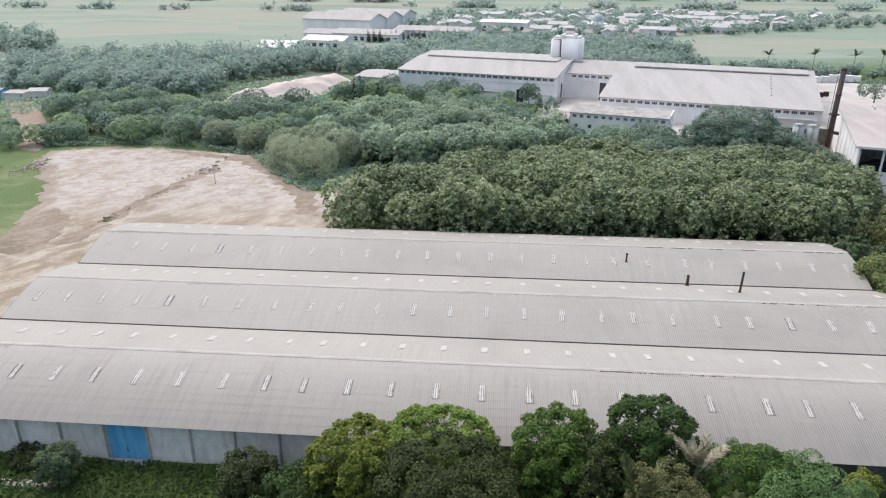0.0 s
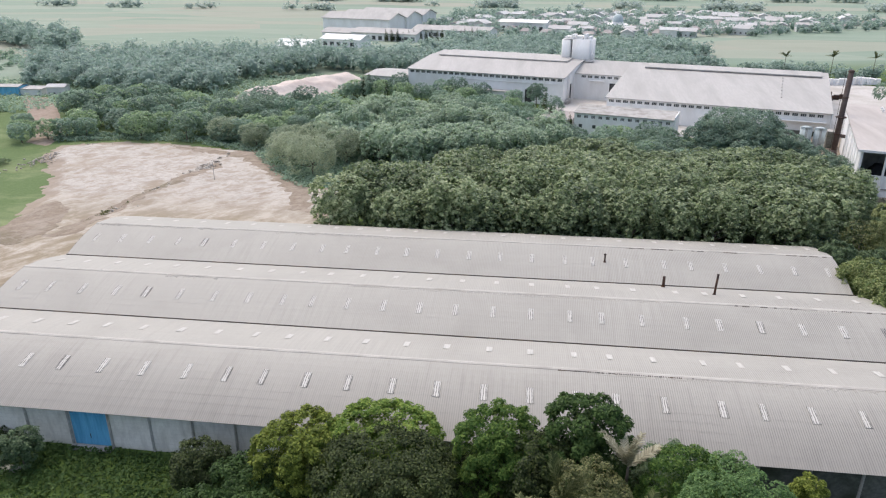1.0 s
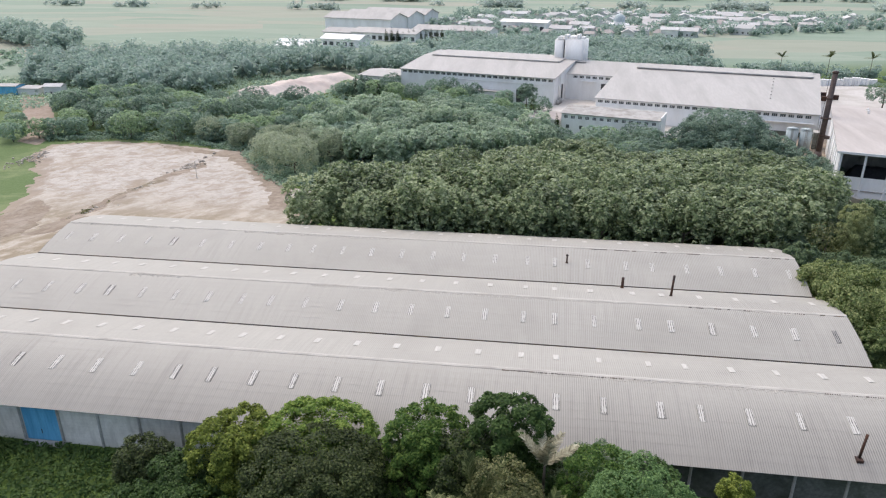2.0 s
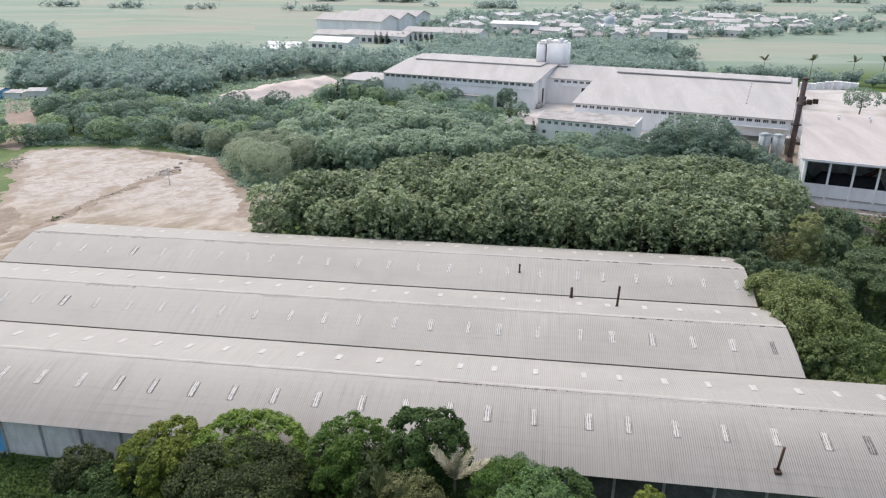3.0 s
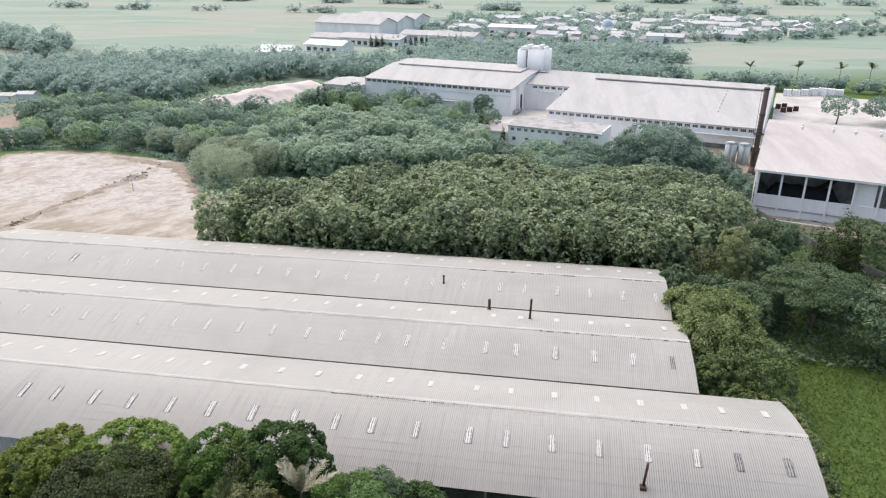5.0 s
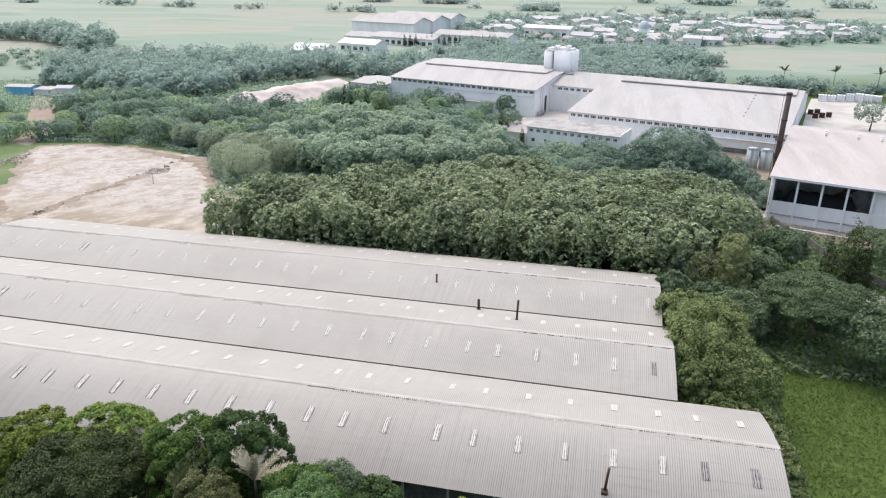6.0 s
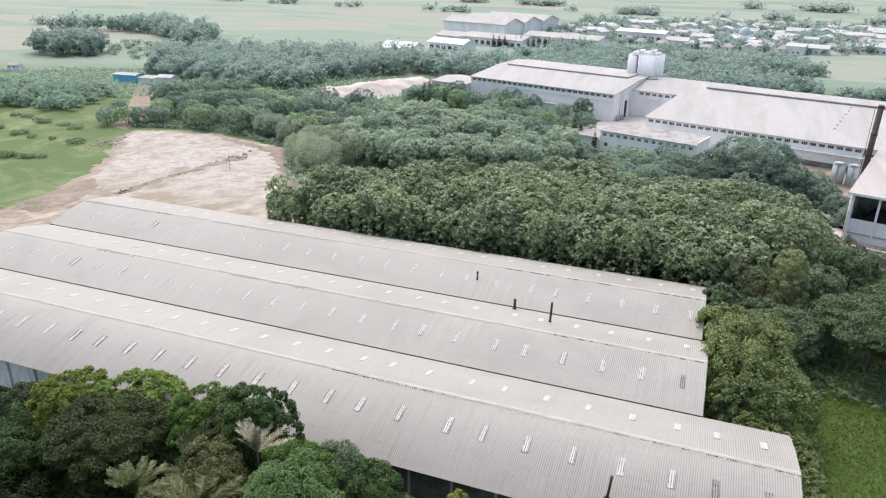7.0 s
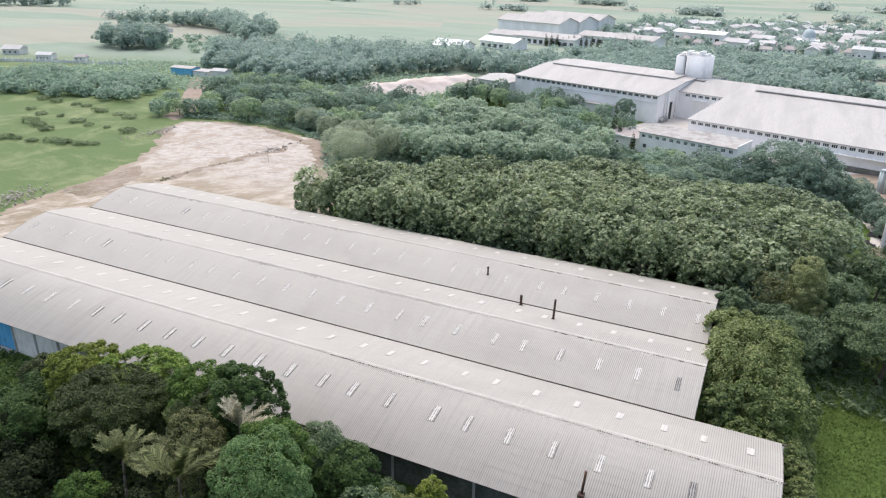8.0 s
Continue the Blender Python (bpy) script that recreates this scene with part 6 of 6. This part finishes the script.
def road_behind_mound():
    pts = [(-176, 424), (-147, 447), (-122, 461), (-108, 486), (-82, 514), (-88, 519), (-114, 491), (-128, 468), (-152, 455), (-182, 432)]
    tagged(part("road", height_sheet("road", pts, 2.0, lambda X, Y, D: np.clip(D * 0.2, -1, 0.3)), M_YARD), "pale gravel road behind the earth mound", "road", kind="structure")
    for k in range(17):
        q = k / 16
        x, y = np.interp(q, (0, 0.35, 0.6, 1), (-172, -146, -121, -100)), np.interp(q, (0, 0.35, 0.6, 1), (420, 441, 455, 480))
        again(WOOD[k % 4], x + rng.uniform(-1, 1), y + rng.uniform(-1, 1), 0, rng.uniform(0, 360), rng.uniform(0.3, 0.42), 0.95)


road_behind_mound()


def far_wall():
    """The plastered wall and posts of the compound beside the blue building."""
    a, b = Vector((-402, 305, 0)), Vector((-310, 338, 0))
    d = b - a
    w = thing("compound_wall", pose(*a), "low white plastered wall with posts", "wall", kind="structure")
    w.rotation_euler.z = math.atan2(d.y, d.x)
    part("panel", boxes((0, d.length, -0.12, 0.12, -0.3, 1.5)), M_VILL, w)
    post = to_mesh("post", boxes((-0.35, 0.35, -0.3, 0.3, -0.3, 2.3), bevel=0.04))
    for k in range(22):
        part("post", post, M_WHITE, w).location.x = d.length * k / 21
    again(HOUSES[1], -416, 336, 0, 20, 1.0)
    again(HOUSES[3], -376, 330, 0, 20, 0.6)
    again(HOUSES[0], -352, 338, 0, 25, 0.7)
    again(HOUSES[2], -440, 500, 0, 15, 0.8)


far_wall()


def bale_stack(x, y, w, d, h, mat, label):
    """Wrapped pallets stacked in the factory's back yard."""
    t = thing("pallet_stack", pose(x, y, 0.1, 0, 0, FACTORY_TURN), label, "pallet stack", "pallet stacks in the yard")
    n = max(1, round(w / 1.3))
    one = to_mesh("pallet", boxes((-0.6, 0.6, -d / 2, d / 2, 0.14, h), (-0.6, 0.6, -d / 2, d / 2, 0, 0.12), bevel=0.04))
    for k in range(n):
        p = part("pallet", one, mat, t)
        p.location.x = (k - (n - 1) / 2) * w / n


for k in range(7):
    bale_stack(166 + 4.6 * k, 408 + 0.8 * k, 4.0, 2.4, rng.uniform(2.6, 4.2), M_WHITE, "tall white wrapped pallets in the factory yard")
for k in range(5):
    bale_stack(152 + 3.4 * (k % 3), 362 + 9 * (k // 3) + 2 * (k % 3), 2.4, 2.0, 2.2, M_RUST, "dark brown stacked crates in the factory yard")

# ---- pole, rubble, kerb, shrubs, grass ----
def pole():
    p = thing("utility_pole", pose(-84.4, 196, 0.3), "thin grey pole standing in the dirt yard", "pole")
    bm = bmesh.new()
    tube(bm, (0, 0, -0.5), (0, 0, 6.2), 0.12, 0.08, 8)
    part("shaft", bm, M_CONC, p)
    part("cap", boxes((-0.14, 0.14, -0.14, 0.14, 6.2, 6.35), bevel=0.03), M_CONC, p)


pole()


def rubble(name, centre, spread, n, size, label, turn=0.0):
    V, F, c = [], [], 0
    for _ in range(n):
        bm = bmesh.new()
        bmesh.ops.create_icosphere(bm, subdivisions=1, radius=1)
        q = np.array([v.co[:] for v in bm.verts]) * rng.uniform(0.75, 1.25, (len(bm.verts), 1))
        f = np.array([[v.index for v in fc.verts] for fc in bm.faces])
        bm.free()
        s = size * rng.uniform(0.4, 1.3)
        a, b = rng.normal(0, 1) * spread[0], rng.normal(0, 1) * spread[1]
        ct, st = math.cos(radians(turn)), math.sin(radians(turn))
        o = np.array([centre[0] + a * ct - b * st, centre[1] + a * st + b * ct, centre[2] + s * 0.2])
        V.append(q * s * np.array([1.2, 1, 0.7]) + o)
        F.append(f + c)
        c += len(q)
    tagged(part(name, raw_mesh(name, np.concatenate(V), np.concatenate(F)), M_ROCK), label, "rubble", kind="stuff")


rubble("rubble_bank", (-94, 200, 1.0), (8, 1.3), 260, 0.45, "line of grey rubble across the dirt yard", 86)
rubble("rubble_bank", (-99, 168, 0.7), (11, 0.7), 90, 0.3, "line of grey rubble across the dirt yard", 88)
rubble("rubble_bank", (-152, 214, 0.5), (2.5, 9), 140, 0.35, "heaped pale rubble at the yard's edge", -10)
rubble("rubble_bank", (-127, 128, 0.4), (3, 8), 220, 0.36, "heaped grey rubble at the yard's edge", 10)

tagged(part("pavement", boxes((-90, -55.5, 68.2, 69.4, -0.3, 0.14), bevel=0.03), M_PAVE), "narrow concrete kerb in the grass", "kerb", kind="structure")


def tufts(name, poly, n, h, mat, label, cat="grass", w=0.35):
    p = np.array(poly, float)
    x = rng.uniform(p[:, 0].min(), p[:, 0].max(), n * 3)
    y = rng.uniform(p[:, 1].min(), p[:, 1].max(), n * 3)
    k = inside(poly, x, y)
    x, y = x[k][:n], y[k][:n]
    pts = np.stack([x, y, rng.uniform(0.05, h, len(x)) * (0.75 + 0.5 * waves(x, y, 21, 7, 3))], -1)
    nrm = np.tile([0.0, -0.2, 0.9], (len(x), 1)) + rng.normal(0, 0.25, (len(x), 3))
    v, f = leaf_cloud(pts, nrm, w, 0.4, 0.35)
    tagged(part(name, raw_mesh(name, v, f), mat), label, cat, kind="stuff")


tufts("tall_grass", [(-95, 36), (-8, 36), (-10, 62), (-18, 74), (-95, 74)], 44000, 0.8, L_WEED, "rank dark green weeds below the warehouse wall", w=0.33)
tufts("tall_grass", [(83.5, 60), (135, 60), (140, 128), (86, 126), (88, 100), (83.5, 98)], 44000, 0.42, L_GRASS, "rough bright green grass beside the warehouse", w=0.22)
tufts("undergrowth", [(-10, 36), (60, 36), (60, 73), (-10, 73)], 16000, 2.2, L_UNDER_SHADE, "undergrowth below the trees, coloured dark for shade", "undergrowth", 0.5)
tufts("undergrowth", [(86, 124), (140, 118), (140, 180), (100, 210), (84, 152)], 12000, 1.8, L_WOOD, "green undergrowth below the trees", "undergrowth", 0.6)
tufts("undergrowth", [(-60, 205), (-30, 176), (10, 212), (60, 215), (100, 205), (100, 258), (20, 262), (-60, 235)], 14000, 1.6, L_MID_HAZE, "green undergrowth in the grove's clearings", "undergrowth", 0.7)
tufts("undergrowth", [(-330, 300), (-216, 285), (-190, 322), (-150, 318), (-96, 312), (-66, 300), (-60, 340), (-84, 402), (-150, 400), (-330, 350)], 11000, 2.2, L_MID_HAZE, "low green scrub between the woods", "undergrowth", 1.1)
tagged(part("worn_yard", height_sheet("worn_yard", [(108, 228), (116, 232), (126, 262), (130, 296), (122, 312), (108, 310), (106, 290), (98, 282), (94, 262), (104, 246)], 1.5, lambda X, Y, D: np.clip(D * 0.2, -1, 0.2) + waves(X, Y, 41, 9, 2) * 0.05), M_SOIL), "worn brown earth beside the chimney", "bare ground", kind="structure")
tufts("scarp_weeds", [(-104, 148), (-100, 150), (-98, 176), (-96, 188), (-98, 190), (-101, 176)], 2200, 0.9, L_OLIVE, "low brownish weeds along the scarp", "weeds", 0.35)
tufts("undergrowth", [(-164, 238), (-140, 244), (-116, 244), (-86, 231), (-76, 215), (-66, 201), (-57, 193), (-46, 200), (-40, 186), (-34, 176), (-28, 200), (-50, 235), (-90, 250), (-140, 256), (-176, 246)], 16000, 1.8, L_MID_HAZE, "low green scrub round the dirt yard", "undergrowth", 0.6)
